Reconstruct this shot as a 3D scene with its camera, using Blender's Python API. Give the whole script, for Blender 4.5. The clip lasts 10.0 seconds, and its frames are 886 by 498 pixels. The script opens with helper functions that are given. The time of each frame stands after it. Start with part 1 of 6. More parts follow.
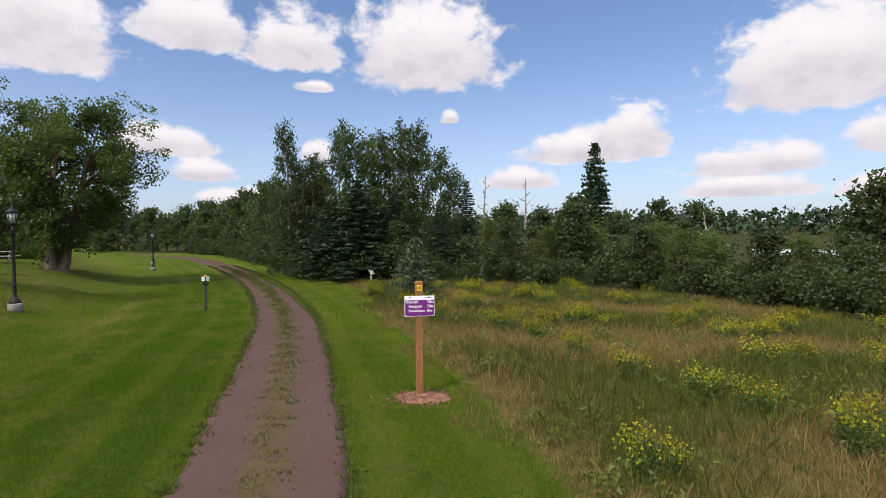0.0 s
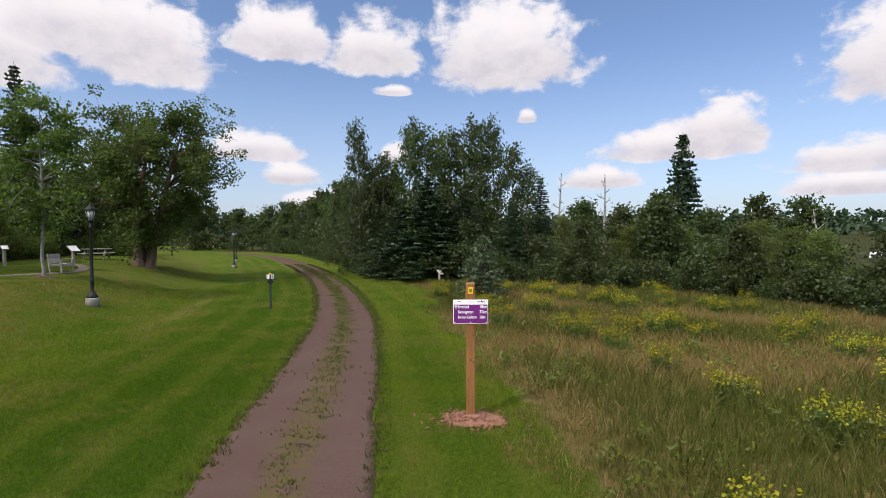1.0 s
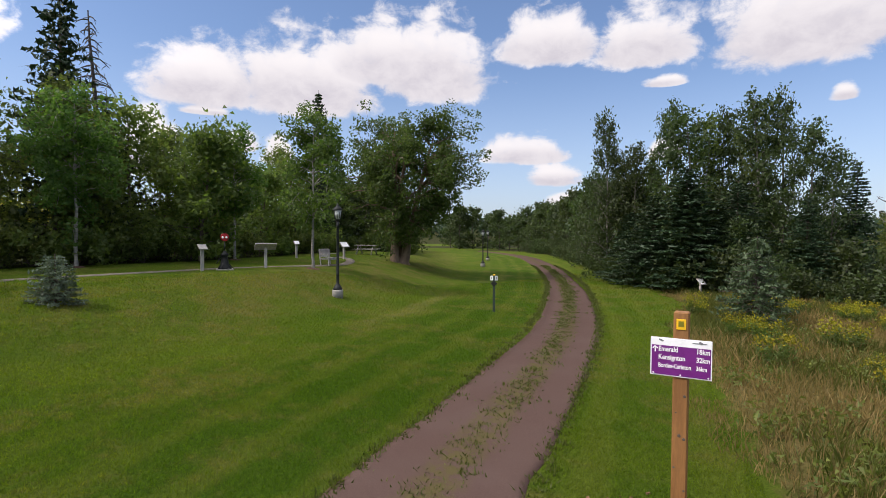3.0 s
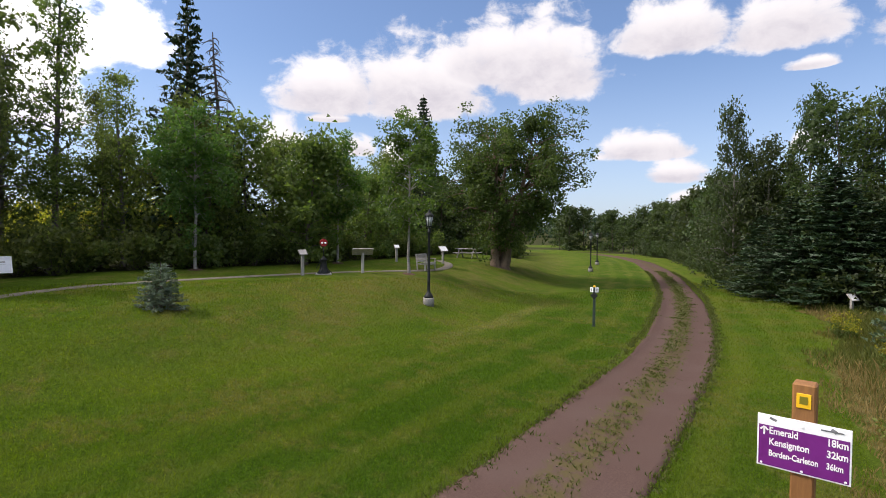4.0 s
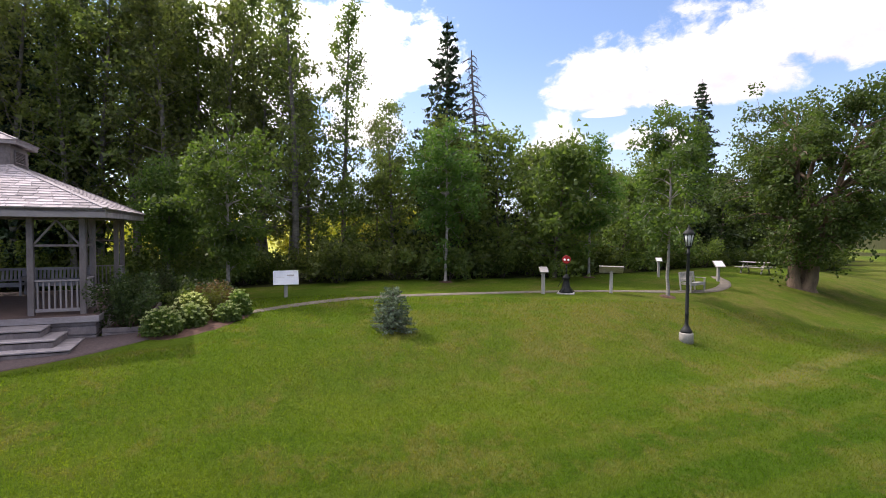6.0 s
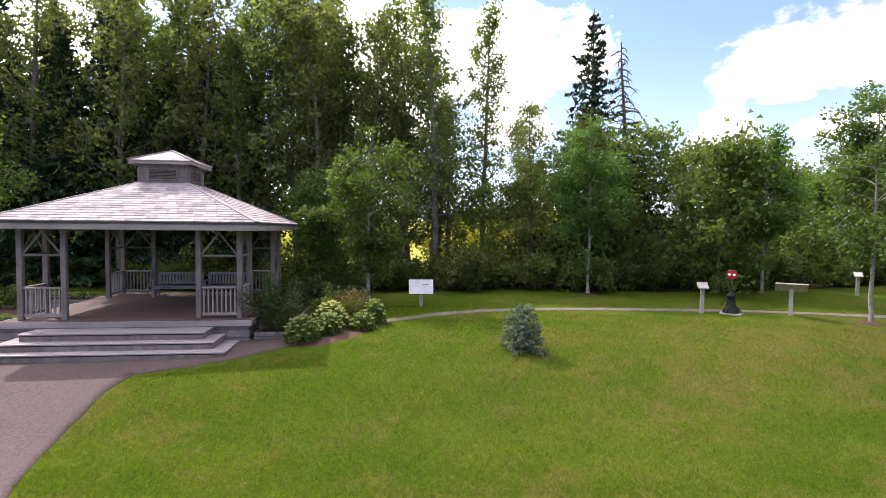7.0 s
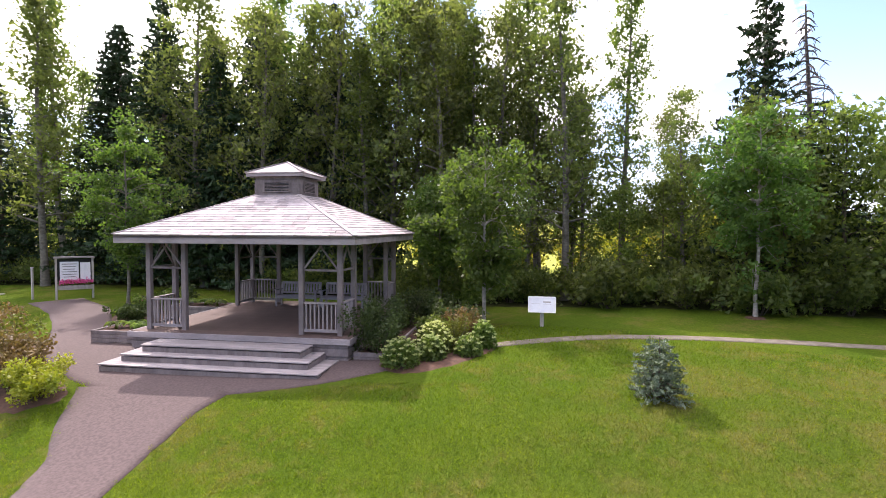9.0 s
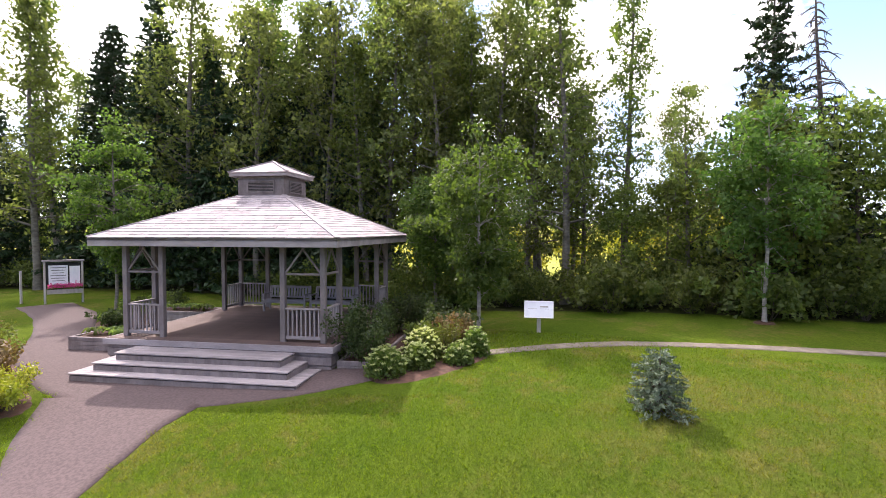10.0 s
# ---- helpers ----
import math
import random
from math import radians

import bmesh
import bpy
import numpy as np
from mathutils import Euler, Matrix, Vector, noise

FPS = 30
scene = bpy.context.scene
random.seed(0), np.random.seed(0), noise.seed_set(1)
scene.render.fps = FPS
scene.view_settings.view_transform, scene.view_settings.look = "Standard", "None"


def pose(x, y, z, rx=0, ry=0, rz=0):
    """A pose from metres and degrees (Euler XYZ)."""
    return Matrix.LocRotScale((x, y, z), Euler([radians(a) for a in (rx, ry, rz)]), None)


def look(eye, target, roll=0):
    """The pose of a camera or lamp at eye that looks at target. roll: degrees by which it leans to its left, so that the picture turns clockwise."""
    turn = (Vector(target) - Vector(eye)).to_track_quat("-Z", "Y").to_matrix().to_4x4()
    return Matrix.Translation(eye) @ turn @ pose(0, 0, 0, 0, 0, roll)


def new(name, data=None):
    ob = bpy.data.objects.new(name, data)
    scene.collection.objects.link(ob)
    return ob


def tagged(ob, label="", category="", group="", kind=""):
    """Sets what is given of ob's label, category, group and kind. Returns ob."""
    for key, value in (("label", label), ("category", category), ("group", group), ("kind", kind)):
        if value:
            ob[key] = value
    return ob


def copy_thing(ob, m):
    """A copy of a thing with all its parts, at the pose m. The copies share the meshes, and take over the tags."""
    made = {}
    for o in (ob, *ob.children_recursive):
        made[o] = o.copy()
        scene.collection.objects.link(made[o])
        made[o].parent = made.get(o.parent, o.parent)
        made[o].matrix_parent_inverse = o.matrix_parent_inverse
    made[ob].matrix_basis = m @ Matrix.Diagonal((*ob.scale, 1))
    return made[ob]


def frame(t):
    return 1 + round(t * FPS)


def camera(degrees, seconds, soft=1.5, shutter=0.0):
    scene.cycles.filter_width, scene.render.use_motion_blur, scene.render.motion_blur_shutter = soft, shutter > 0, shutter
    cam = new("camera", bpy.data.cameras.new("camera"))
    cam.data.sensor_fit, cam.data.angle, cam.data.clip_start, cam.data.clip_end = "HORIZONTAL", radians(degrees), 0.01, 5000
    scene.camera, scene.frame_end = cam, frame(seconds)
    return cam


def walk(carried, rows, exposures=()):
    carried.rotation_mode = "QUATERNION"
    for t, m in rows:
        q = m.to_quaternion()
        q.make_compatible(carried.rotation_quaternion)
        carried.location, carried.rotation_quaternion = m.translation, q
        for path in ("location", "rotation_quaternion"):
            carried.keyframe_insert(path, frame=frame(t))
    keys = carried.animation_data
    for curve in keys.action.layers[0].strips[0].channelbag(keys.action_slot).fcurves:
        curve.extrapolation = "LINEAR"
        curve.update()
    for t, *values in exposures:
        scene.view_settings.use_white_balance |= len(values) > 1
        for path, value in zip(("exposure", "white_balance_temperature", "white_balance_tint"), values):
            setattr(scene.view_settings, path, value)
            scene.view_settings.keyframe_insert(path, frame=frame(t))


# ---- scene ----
# the camera: a small drone that glides over the trail and turns left to the gazebo
cam = camera(80.5, 10.0, 0.8)
PATH = [
    (0, (-0.000, -0.000, 3.088), (-0.276, 1.980, 3.027), -0.45),
    (0.5, (0.060, 0.740, 3.038), (-0.309, 2.705, 2.979), -0.43),
    (1, (0.123, 1.470, 2.964), (-0.436, 3.390, 2.908), -0.34),
    (1.5, (0.171, 2.246, 2.886), (-0.643, 4.072, 2.835), -0.11),
    (2, (0.195, 2.964, 2.838), (-0.830, 4.681, 2.787), 0.05),
    (2.5, (0.168, 3.658, 2.838), (-1.050, 5.244, 2.787), 0.18),
    (3, (0.131, 4.237, 2.936), (-1.265, 5.667, 2.883), 0.33),
    (4.5, (-0.363, 5.909, 3.393), (-2.141, 6.823, 3.334), 0.55),
    (5, (-0.636, 6.341, 3.588), (-2.515, 7.021, 3.524), 0.57),
    (5.5, (-0.995, 6.829, 3.829), (-2.945, 7.265, 3.757), 0.52),
    (7, (-2.246, 7.593, 4.371), (-4.204, 7.192, 4.294), 0.56),
    (7.5, (-2.767, 7.755, 4.551), (-4.675, 7.161, 4.469), 0.51),
    (8, (-3.345, 7.865, 4.629), (-5.204, 7.131, 4.551), 0.45),
    (8.5, (-3.944, 7.925, 4.692), (-5.751, 7.071, 4.612), 0.35),
    (9, (-4.517, 7.930, 4.736), (-6.289, 7.008, 4.655), 0.25),
    (9.5, (-5.059, 7.933, 4.721), (-6.818, 6.983, 4.644), 0.17),
    (10, (-5.444, 7.994, 4.714), (-7.205, 7.049, 4.641), 0.07),
]
EXPOSURES = [(0.0, -0.25, 6550, 16.0), (2.5, -0.25, 6550, 16.0), (4.5, -0.05, 6600, 16.0), (5.5, 0.18, 6650, 18.0), (7.0, 0.62, 6720, 22.0), (10.0, 0.98, 6750, 23.0)]
walk(cam, [(t, look(eye, target, roll)) for t, eye, target, roll in PATH], EXPOSURES)

# ---- world and sun ----
SUN_AZ, SUN_EL = 209.0, 48.5          # compass degrees from +y, clockwise
world = bpy.data.worlds.new("sky")
scene.world = world
world.use_nodes = True


class Nodes:
    """Short hand for node trees."""

    def __init__(self, tree):
        self.tree = tree
        tree.nodes.clear()

    def node(self, kind, operation="", use_clamp=False, blend_type="", attribute_name=""):
        n = self.tree.nodes.new(kind)
        if operation:
            n.operation = operation
            if kind == "ShaderNodeMath":
                n.use_clamp = use_clamp
        if blend_type:
            n.data_type, n.blend_type = "RGBA", blend_type
        if attribute_name:
            n.attribute_name = attribute_name
        if kind == "ShaderNodeMapRange":
            n.interpolation_type = "SMOOTHSTEP"
        if kind == "ShaderNodeTexSky":
            n.sky_type, n.sun_disc = "NISHITA", False
        return n

    def link(self, a, b):
        self.tree.links.new(a, b)

    def put(self, socket, value):
        if isinstance(value, bpy.types.NodeSocket):
            self.link(value, socket)
        else:
            socket.default_value = value

    def math(self, op, a, b=0.0, c=0.0, clamp=False):
        n = self.node("ShaderNodeMath", operation=op, use_clamp=clamp)
        for socket, value in zip(n.inputs, (a, b, c)):
            self.put(socket, value)
        return n.outputs[0]

    def smooth(self, x, low, high, to_low=0.0, to_high=1.0):
        n = self.node("ShaderNodeMapRange")
        for socket, value in zip(n.inputs, (x, low, high, to_low, to_high)):
            self.put(socket, value)
        return n.outputs[0]

    def mix(self, f, a, b, blend="MIX"):
        n = self.node("ShaderNodeMix", blend_type=blend)
        self.put(n.inputs[0], f)
        self.put(n.inputs[6], a)
        self.put(n.inputs[7], b)
        return n.outputs[2]

    def noise(self, vector, scale, detail=4.0, rough=0.55, distortion=0.0):
        n = self.node("ShaderNodeTexNoise")
        if vector is not None:
            self.link(vector, n.inputs["Vector"])
        n.inputs["Scale"].default_value, n.inputs["Detail"].default_value = scale, detail
        n.inputs["Roughness"].default_value, n.inputs["Distortion"].default_value = rough, distortion
        return n.outputs["Fac"]


def build_sky():
    w = Nodes(world.node_tree)
    sky = w.node("ShaderNodeTexSky")
    sky.sun_elevation, sky.sun_rotation = radians(SUN_EL), radians(SUN_AZ)
    sky.air_density, sky.dust_density, sky.ozone_density = 1.0, 1.2, 1.6
    way = w.node("ShaderNodeTexCoord").outputs["Generated"]
    xyz = w.node("ShaderNodeSeparateXYZ")
    w.link(way, xyz.inputs[0])
    x, y, z = xyz.outputs
    az = w.math("MULTIPLY", w.math("ARCTAN2", x, y), 57.2958)
    el = w.math("MULTIPLY", w.math("ARCSINE", z), 57.2958)
    flat = w.node("ShaderNodeCombineXYZ")
    w.link(w.math("MULTIPLY", az, 0.1), flat.inputs[0])
    w.link(w.math("MULTIPLY", el, 0.14), flat.inputs[1])
    puff = w.math("SUBTRACT", w.noise(flat.outputs[0], 3.2, 10.0, 0.62, 0.25), 0.5)
    large = w.math("SUBTRACT", w.noise(flat.outputs[0], 0.8, 3.0, 0.5), 0.5)
    # cumulus heaps: azimuth, elevation of the flat base, half width, height
    heaps = [
        (-45.8, 15.7, 7.6, 8), (-33.1, 18.6, 6.2, 5), (-23.5, 17.8, 5.6, 5.5), (-9.4, 16.9, 9.3, 9), (27.8, 12.5, 9.6, 9),
        (8.0, 7.9, 8.6, 3.4), (12.0, 9.0, 4.4, 5.0), (0.4, 5.1, 4.3, 2.4), (-7.0, 12.0, 1.2, 1.4), (-35.2, 8.2, 5.2, 2.9), (-32.5, 5.7, 3.7, 2.3),
        (-29.8, 3.3, 3.8, 1.8), (22.5, 5.8, 6.6, 3.0), (22.4, 3.6, 6.3, 2.2), (33.1, 7.2, 3.8, 3.9), (32.3, 3.3, 3.8, 2.2), (-21.6, 14.9, 2.2, 1.1), (-21.6, 8.1, 2.0, 2.0),
        (-68.8, 13.5, 6.4, 6.0), (-58.5, 13.8, 8.8, 8.0), (-49.0, 16.8, 7.5, 7), (-73.6, 6.8, 3.9, 6.2), (-66.1, 8.7, 2.8, 2.0),
        (-68.6, 11.8, 3.0, 1.0), (-61.8, 7.7, 1.7, 2.8), (-87.0, 16.5, 4, 6), (-96.2, 15.6, 9.6, 9), (-94.3, 9.8, 4.6, 6), (-108, 12, 9, 14),
    ]
    body, under = None, None
    for a, base, half, tall in heaps:
        u = w.math("DIVIDE", w.math("SUBTRACT", az, a), half)
        v = w.math("DIVIDE", w.math("SUBTRACT", el, base), tall)
        below = w.math("MULTIPLY", w.math("MAXIMUM", w.math("MULTIPLY", v, -1.0), 0.0), 4.0)
        above = w.math("MAXIMUM", v, 0.0)
        r2 = w.math("ADD", w.math("MULTIPLY", u, u), w.math("ADD", w.math("MULTIPLY", above, above), w.math("MULTIPLY", below, below)))
        m = w.math("SUBTRACT", 1.0, w.math("SQRT", r2))
        lit = w.math("MULTIPLY", w.smooth(m, -0.1, 0.3), w.smooth(v, 0.05, 0.55, 1.0, 0.0))
        body = m if body is None else w.math("MAXIMUM", body, m)
        under = lit if under is None else w.math("MAXIMUM", under, lit)
    # high up and round to the sun the sky is mostly closed
    roof = w.math("SUBTRACT", w.smooth(el, 21.0, 27.0), 0.75)
    glare_az = w.smooth(az, -112.0, -150.0)
    veil = w.math("MULTIPLY", glare_az, w.smooth(el, 1.0, 16.0))
    field = w.math("MAXIMUM", body, w.math("MAXIMUM", w.math("SUBTRACT", w.math("MULTIPLY", veil, 1.2), 0.6), roof))
    field = w.math("ADD", field, w.math("ADD", w.math("MULTIPLY", puff, 1.25), w.math("MULTIPLY", large, 0.6)))
    cover = w.smooth(field, -0.02, 0.34)
    shade = w.math("MULTIPLY", under, w.smooth(puff, -0.25, 0.2, 1.0, 0.5))
    white = w.mix(shade, (1.0, 0.985, 0.98, 1), (0.66, 0.645, 0.70, 1))
    white = w.mix(w.smooth(field, 0.1, 0.55, 0.35, 0.0), white, (0.74, 0.80, 0.90, 1))
    tint = w.mix(1.0, sky.outputs[0], (0.92, 1.05, 1.19, 1), "MULTIPLY")
    haze = w.smooth(el, 20.0, -2.0, 0.03, 0.45)
    sky_light = w.node("ShaderNodeBackground")
    w.link(w.mix(haze, tint, (5.2, 6.0, 7.6, 1)), sky_light.inputs[0])
    sky_light.inputs[1].default_value = 0.155
    cloud_light = w.node("ShaderNodeBackground")
    w.link(white, cloud_light.inputs[0])
    # clouds toward the sun are lit through and far brighter
    toward = w.node("ShaderNodeVectorMath", operation="DOT_PRODUCT")
    w.link(way, toward.inputs[0])
    a, e = radians(SUN_AZ), radians(SUN_EL)
    toward.inputs[1].default_value = (math.sin(a) * math.cos(e), math.cos(a) * math.cos(e), math.sin(e))
    w.link(w.smooth(toward.outputs["Value"], 0.25, 1.0, 1.14, 3.4), cloud_light.inputs[1])
    both = w.node("ShaderNodeMixShader")
    w.link(cover, both.inputs[0])
    w.link(sky_light.outputs[0], both.inputs[1])
    w.link(cloud_light.outputs[0], both.inputs[2])
    w.link(both.outputs[0], w.node("ShaderNodeOutputWorld").inputs[0])


build_sky()
sun = new("sun", bpy.data.lights.new("sun", "SUN"))
sun.data.energy, sun.data.angle, sun.data.color = 3.8, radians(0.55), (1.0, 0.95, 0.87)
s_az, s_el = radians(SUN_AZ), radians(SUN_EL)
sun.matrix_world = look((math.sin(s_az) * 60 * math.cos(s_el), math.cos(s_az) * 60 * math.cos(s_el), 60 * math.sin(s_el)), (0, 0, 0))

# ---- materials ----


def surface(name, colors, scale=8.0, fine=90.0, rough=0.8, bump=0.3, metal=0.0, spread=0.12, stretch=(1, 1, 1), coat=0.0, stains=0.0, spec=0.4):
    """A weathered solid: two base colours mixed by noise at two sizes, with fine relief and a shade of its own for each object."""
    m = bpy.data.materials.new(name)
    m.use_nodes = True
    w = Nodes(m.node_tree)
    at = w.node("ShaderNodeMapping")
    at.inputs["Scale"].default_value = stretch
    w.link(w.node("ShaderNodeTexCoord").outputs["Object"], at.inputs[0])
    big, small = w.noise(at.outputs[0], scale, 4), w.noise(at.outputs[0], fine, 3, 0.7)
    f = w.math("ADD", w.math("MULTIPLY", big, 0.65), w.math("MULTIPLY", small, 0.35))
    c = w.mix(w.smooth(f, 0.34, 0.66), (*colors[0], 1), (*colors[1], 1))
    if stains:
        c = w.mix(w.smooth(w.noise(at.outputs[0], scale * 0.35, 5, 0.7), 0.52, 0.75, 0.0, stains), c, (*colors[2], 1))
    r = w.node("ShaderNodeObjectInfo").outputs["Random"]
    hsv = w.node("ShaderNodeHueSaturation")
    w.link(c, hsv.inputs["Color"])
    w.link(w.math("ADD", w.math("MULTIPLY", r, 2 * spread), 1 - spread), hsv.inputs["Value"])
    b = w.node("ShaderNodeBsdfPrincipled")
    w.link(hsv.outputs[0], b.inputs["Base Color"])
    w.link(w.math("ADD", w.math("MULTIPLY", small, 0.25), rough - 0.12, clamp=True), b.inputs["Roughness"])
    b.inputs["Metallic"].default_value, b.inputs["Coat Weight"].default_value = metal, coat
    b.inputs["Specular IOR Level"].default_value = spec
    if bump:
        n = w.node("ShaderNodeBump")
        n.inputs["Strength"].default_value, n.inputs["Distance"].default_value = bump, 0.01
        w.link(f, n.inputs["Height"])
        w.link(n.outputs[0], b.inputs["Normal"])
    w.link(b.outputs[0], w.node("ShaderNodeOutputMaterial").inputs[0])
    return m


def leaf_material(name, colors, through_light=0.35, gloss=0.35):
    """Leaves: each leaf takes its own green, each plant a shift; some of the light passes through."""
    m = bpy.data.materials.new(name)
    m.use_nodes = True
    w = Nodes(m.node_tree)
    island = w.node("ShaderNodeNewGeometry").outputs["Random Per Island"]
    own = w.node("ShaderNodeObjectInfo").outputs["Random"]
    at = w.node("ShaderNodeTexCoord").outputs["Object"]
    patch = w.noise(at, 0.7, 3)
    c = w.mix(island, (*colors[0], 1), (*colors[1], 1))
    c = w.mix(w.smooth(patch, 0.42, 0.68, 0.0, 0.7), c, (*colors[2], 1))
    hsv = w.node("ShaderNodeHueSaturation")
    w.link(c, hsv.inputs["Color"])
    w.link(w.math("ADD", w.math("MULTIPLY", own, 0.03), 0.485), hsv.inputs["Hue"])
    w.link(w.math("ADD", w.math("MULTIPLY", own, 0.35), 0.82), hsv.inputs["Value"])
    b = w.node("ShaderNodeBsdfPrincipled")
    w.link(hsv.outputs[0], b.inputs["Base Color"])
    b.inputs["Roughness"].default_value = 0.55
    b.inputs["Specular IOR Level"].default_value = gloss
    t = w.node("ShaderNodeBsdfTranslucent")
    w.link(w.mix(1.0, hsv.outputs[0], (1.22, 1.30, 0.62, 1), "MULTIPLY"), t.inputs[0])
    both = w.node("ShaderNodeMixShader")
    both.inputs[0].default_value = through_light
    w.link(b.outputs[0], both.inputs[1])
    w.link(t.outputs[0], both.inputs[2])
    w.link(both.outputs[0], w.node("ShaderNodeOutputMaterial").inputs[0])
    return m


def lawn_color(w, at, weight, gain=1.0):
    """The lawn's green: tufts, lush and thin ground, dry spots, a dry bank top paled for light, clover, and mowing
    stripes beside the trail.
    """
    fine, mid, wide = w.noise(at, 34, 5, 0.75), w.noise(at, 3.2, 5, 0.65), w.noise(at, 0.35, 4, 0.6)
    blades = w.noise(at, 130, 2, 0.8)
    # mowing stripes run beside the trail and fade away from it
    stripe = w.math("SINE", w.math("ADD", w.math("MULTIPLY", weight("across"), 4.4), w.math("MULTIPLY", wide, 5.0)))
    near = w.smooth(w.math("ABSOLUTE", weight("across")), 9.0, 3.0)
    tuft = w.noise(at, 13.0, 6, 0.8)
    blend = w.smooth(w.math("ADD", w.math("MULTIPLY", tuft, 0.6), w.math("MULTIPLY", fine, 0.4)), 0.36, 0.64)
    lush = w.mix(blend, (0.031, 0.058, 0.005, 1), (0.074, 0.117, 0.012, 1))
    lush = w.mix(w.smooth(wide, 0.35, 0.65), lush, w.mix(blend, (0.046, 0.070, 0.007, 1), (0.098, 0.134, 0.014, 1)))
    deep = w.mix(blend, (0.022, 0.050, 0.004, 1), (0.052, 0.096, 0.008, 1))
    beside_trail = w.math("MULTIPLY", w.smooth(w.math("ADD", weight("across"), w.math("MULTIPLY", wide, 4.0)), 10.5, 5.0, 0.0, 0.8), w.smooth(weight("across"), 0.0, 1.2))
    lush = w.mix(beside_trail, lush, deep)
    dry = w.mix(blend, (0.078, 0.076, 0.018, 1), (0.145, 0.125, 0.040, 1))
    spots = w.math("MULTIPLY", w.smooth(w.noise(at, 0.42, 8, 0.74), 0.47, 0.60), w.smooth(mid, 0.32, 0.58))
    lawn = w.mix(w.math("MULTIPLY", spots, 0.68), lush, dry)
    lawn = w.mix(w.math("MULTIPLY", w.smooth(stripe, 0.0, 0.9, 0.0, 0.30), near), lawn, (0.112, 0.124, 0.022, 1))
    where = w.node("ShaderNodeSeparateXYZ")
    w.link(at, where.inputs[0])
    along_y = where.outputs[1]
    streak = w.math("MULTIPLY", w.smooth(w.math("ABSOLUTE", w.math("SUBTRACT", w.math("ADD", weight("across"), wide), 6.8)), 0.6, 0.15), w.math("MULTIPLY", w.smooth(along_y, 13.0, 17.0), w.smooth(along_y, 27.0, 22.0)))
    lawn = w.mix(w.math("MULTIPLY", streak, w.smooth(mid, 0.3, 0.6, 0.15, 0.75)), lawn, (0.135, 0.125, 0.040, 1))
    # dry grass on the bank's top, spread wider to paint in brighter light there
    lit_dry_crest = w.math("MULTIPLY", w.math("MULTIPLY", w.smooth(weight("across"), 7.5, 10.0), w.smooth(weight("across"), 15.0, 12.0)), w.smooth(along_y, 3.0, 8.0))
    lawn = w.mix(w.math("MULTIPLY", lit_dry_crest, w.smooth(w.noise(at, 0.9, 6, 0.7), 0.42, 0.62, 0.1, 0.7)), lawn, dry)
    clover = w.smooth(w.noise(at, 7.0, 3, 0.6), 0.66, 0.74, 0.0, 0.5)
    lawn = w.mix(clover, lawn, (0.025, 0.07, 0.01, 1))
    lawn = w.mix(1.0, lawn, (0.97 * gain, gain, gain, 1), "MULTIPLY")
    return lawn, fine, mid, wide, blades


def blade_material():
    """Mown blades: the lawn's own colour, with light passing through."""
    m = bpy.data.materials.new("lawn_blade")
    m.use_nodes = True
    w = Nodes(m.node_tree)

    def weight(key):
        return w.node("ShaderNodeAttribute", attribute_name=key).outputs["Fac"]

    c = lawn_color(w, w.node("ShaderNodeTexCoord").outputs["Object"], weight, 1.5)[0]
    island = w.node("ShaderNodeNewGeometry").outputs["Random Per Island"]
    hsv = w.node("ShaderNodeHueSaturation")
    w.link(c, hsv.inputs["Color"])
    w.link(w.math("ADD", w.math("MULTIPLY", island, 0.3), 0.85), hsv.inputs["Value"])
    b = w.node("ShaderNodeBsdfPrincipled")
    w.link(hsv.outputs[0], b.inputs["Base Color"])
    b.inputs["Roughness"].default_value, b.inputs["Specular IOR Level"].default_value = 0.7, 0.05
    t = w.node("ShaderNodeBsdfTranslucent")
    w.link(w.mix(1.0, hsv.outputs[0], (1.5, 1.5, 0.45, 1), "MULTIPLY"), t.inputs[0])
    both = w.node("ShaderNodeMixShader")
    both.inputs[0].default_value = 0.62
    w.link(b.outputs[0], both.inputs[1])
    w.link(t.outputs[0], both.inputs[2])
    w.link(both.outputs[0], w.node("ShaderNodeOutputMaterial").inputs[0])
    return m


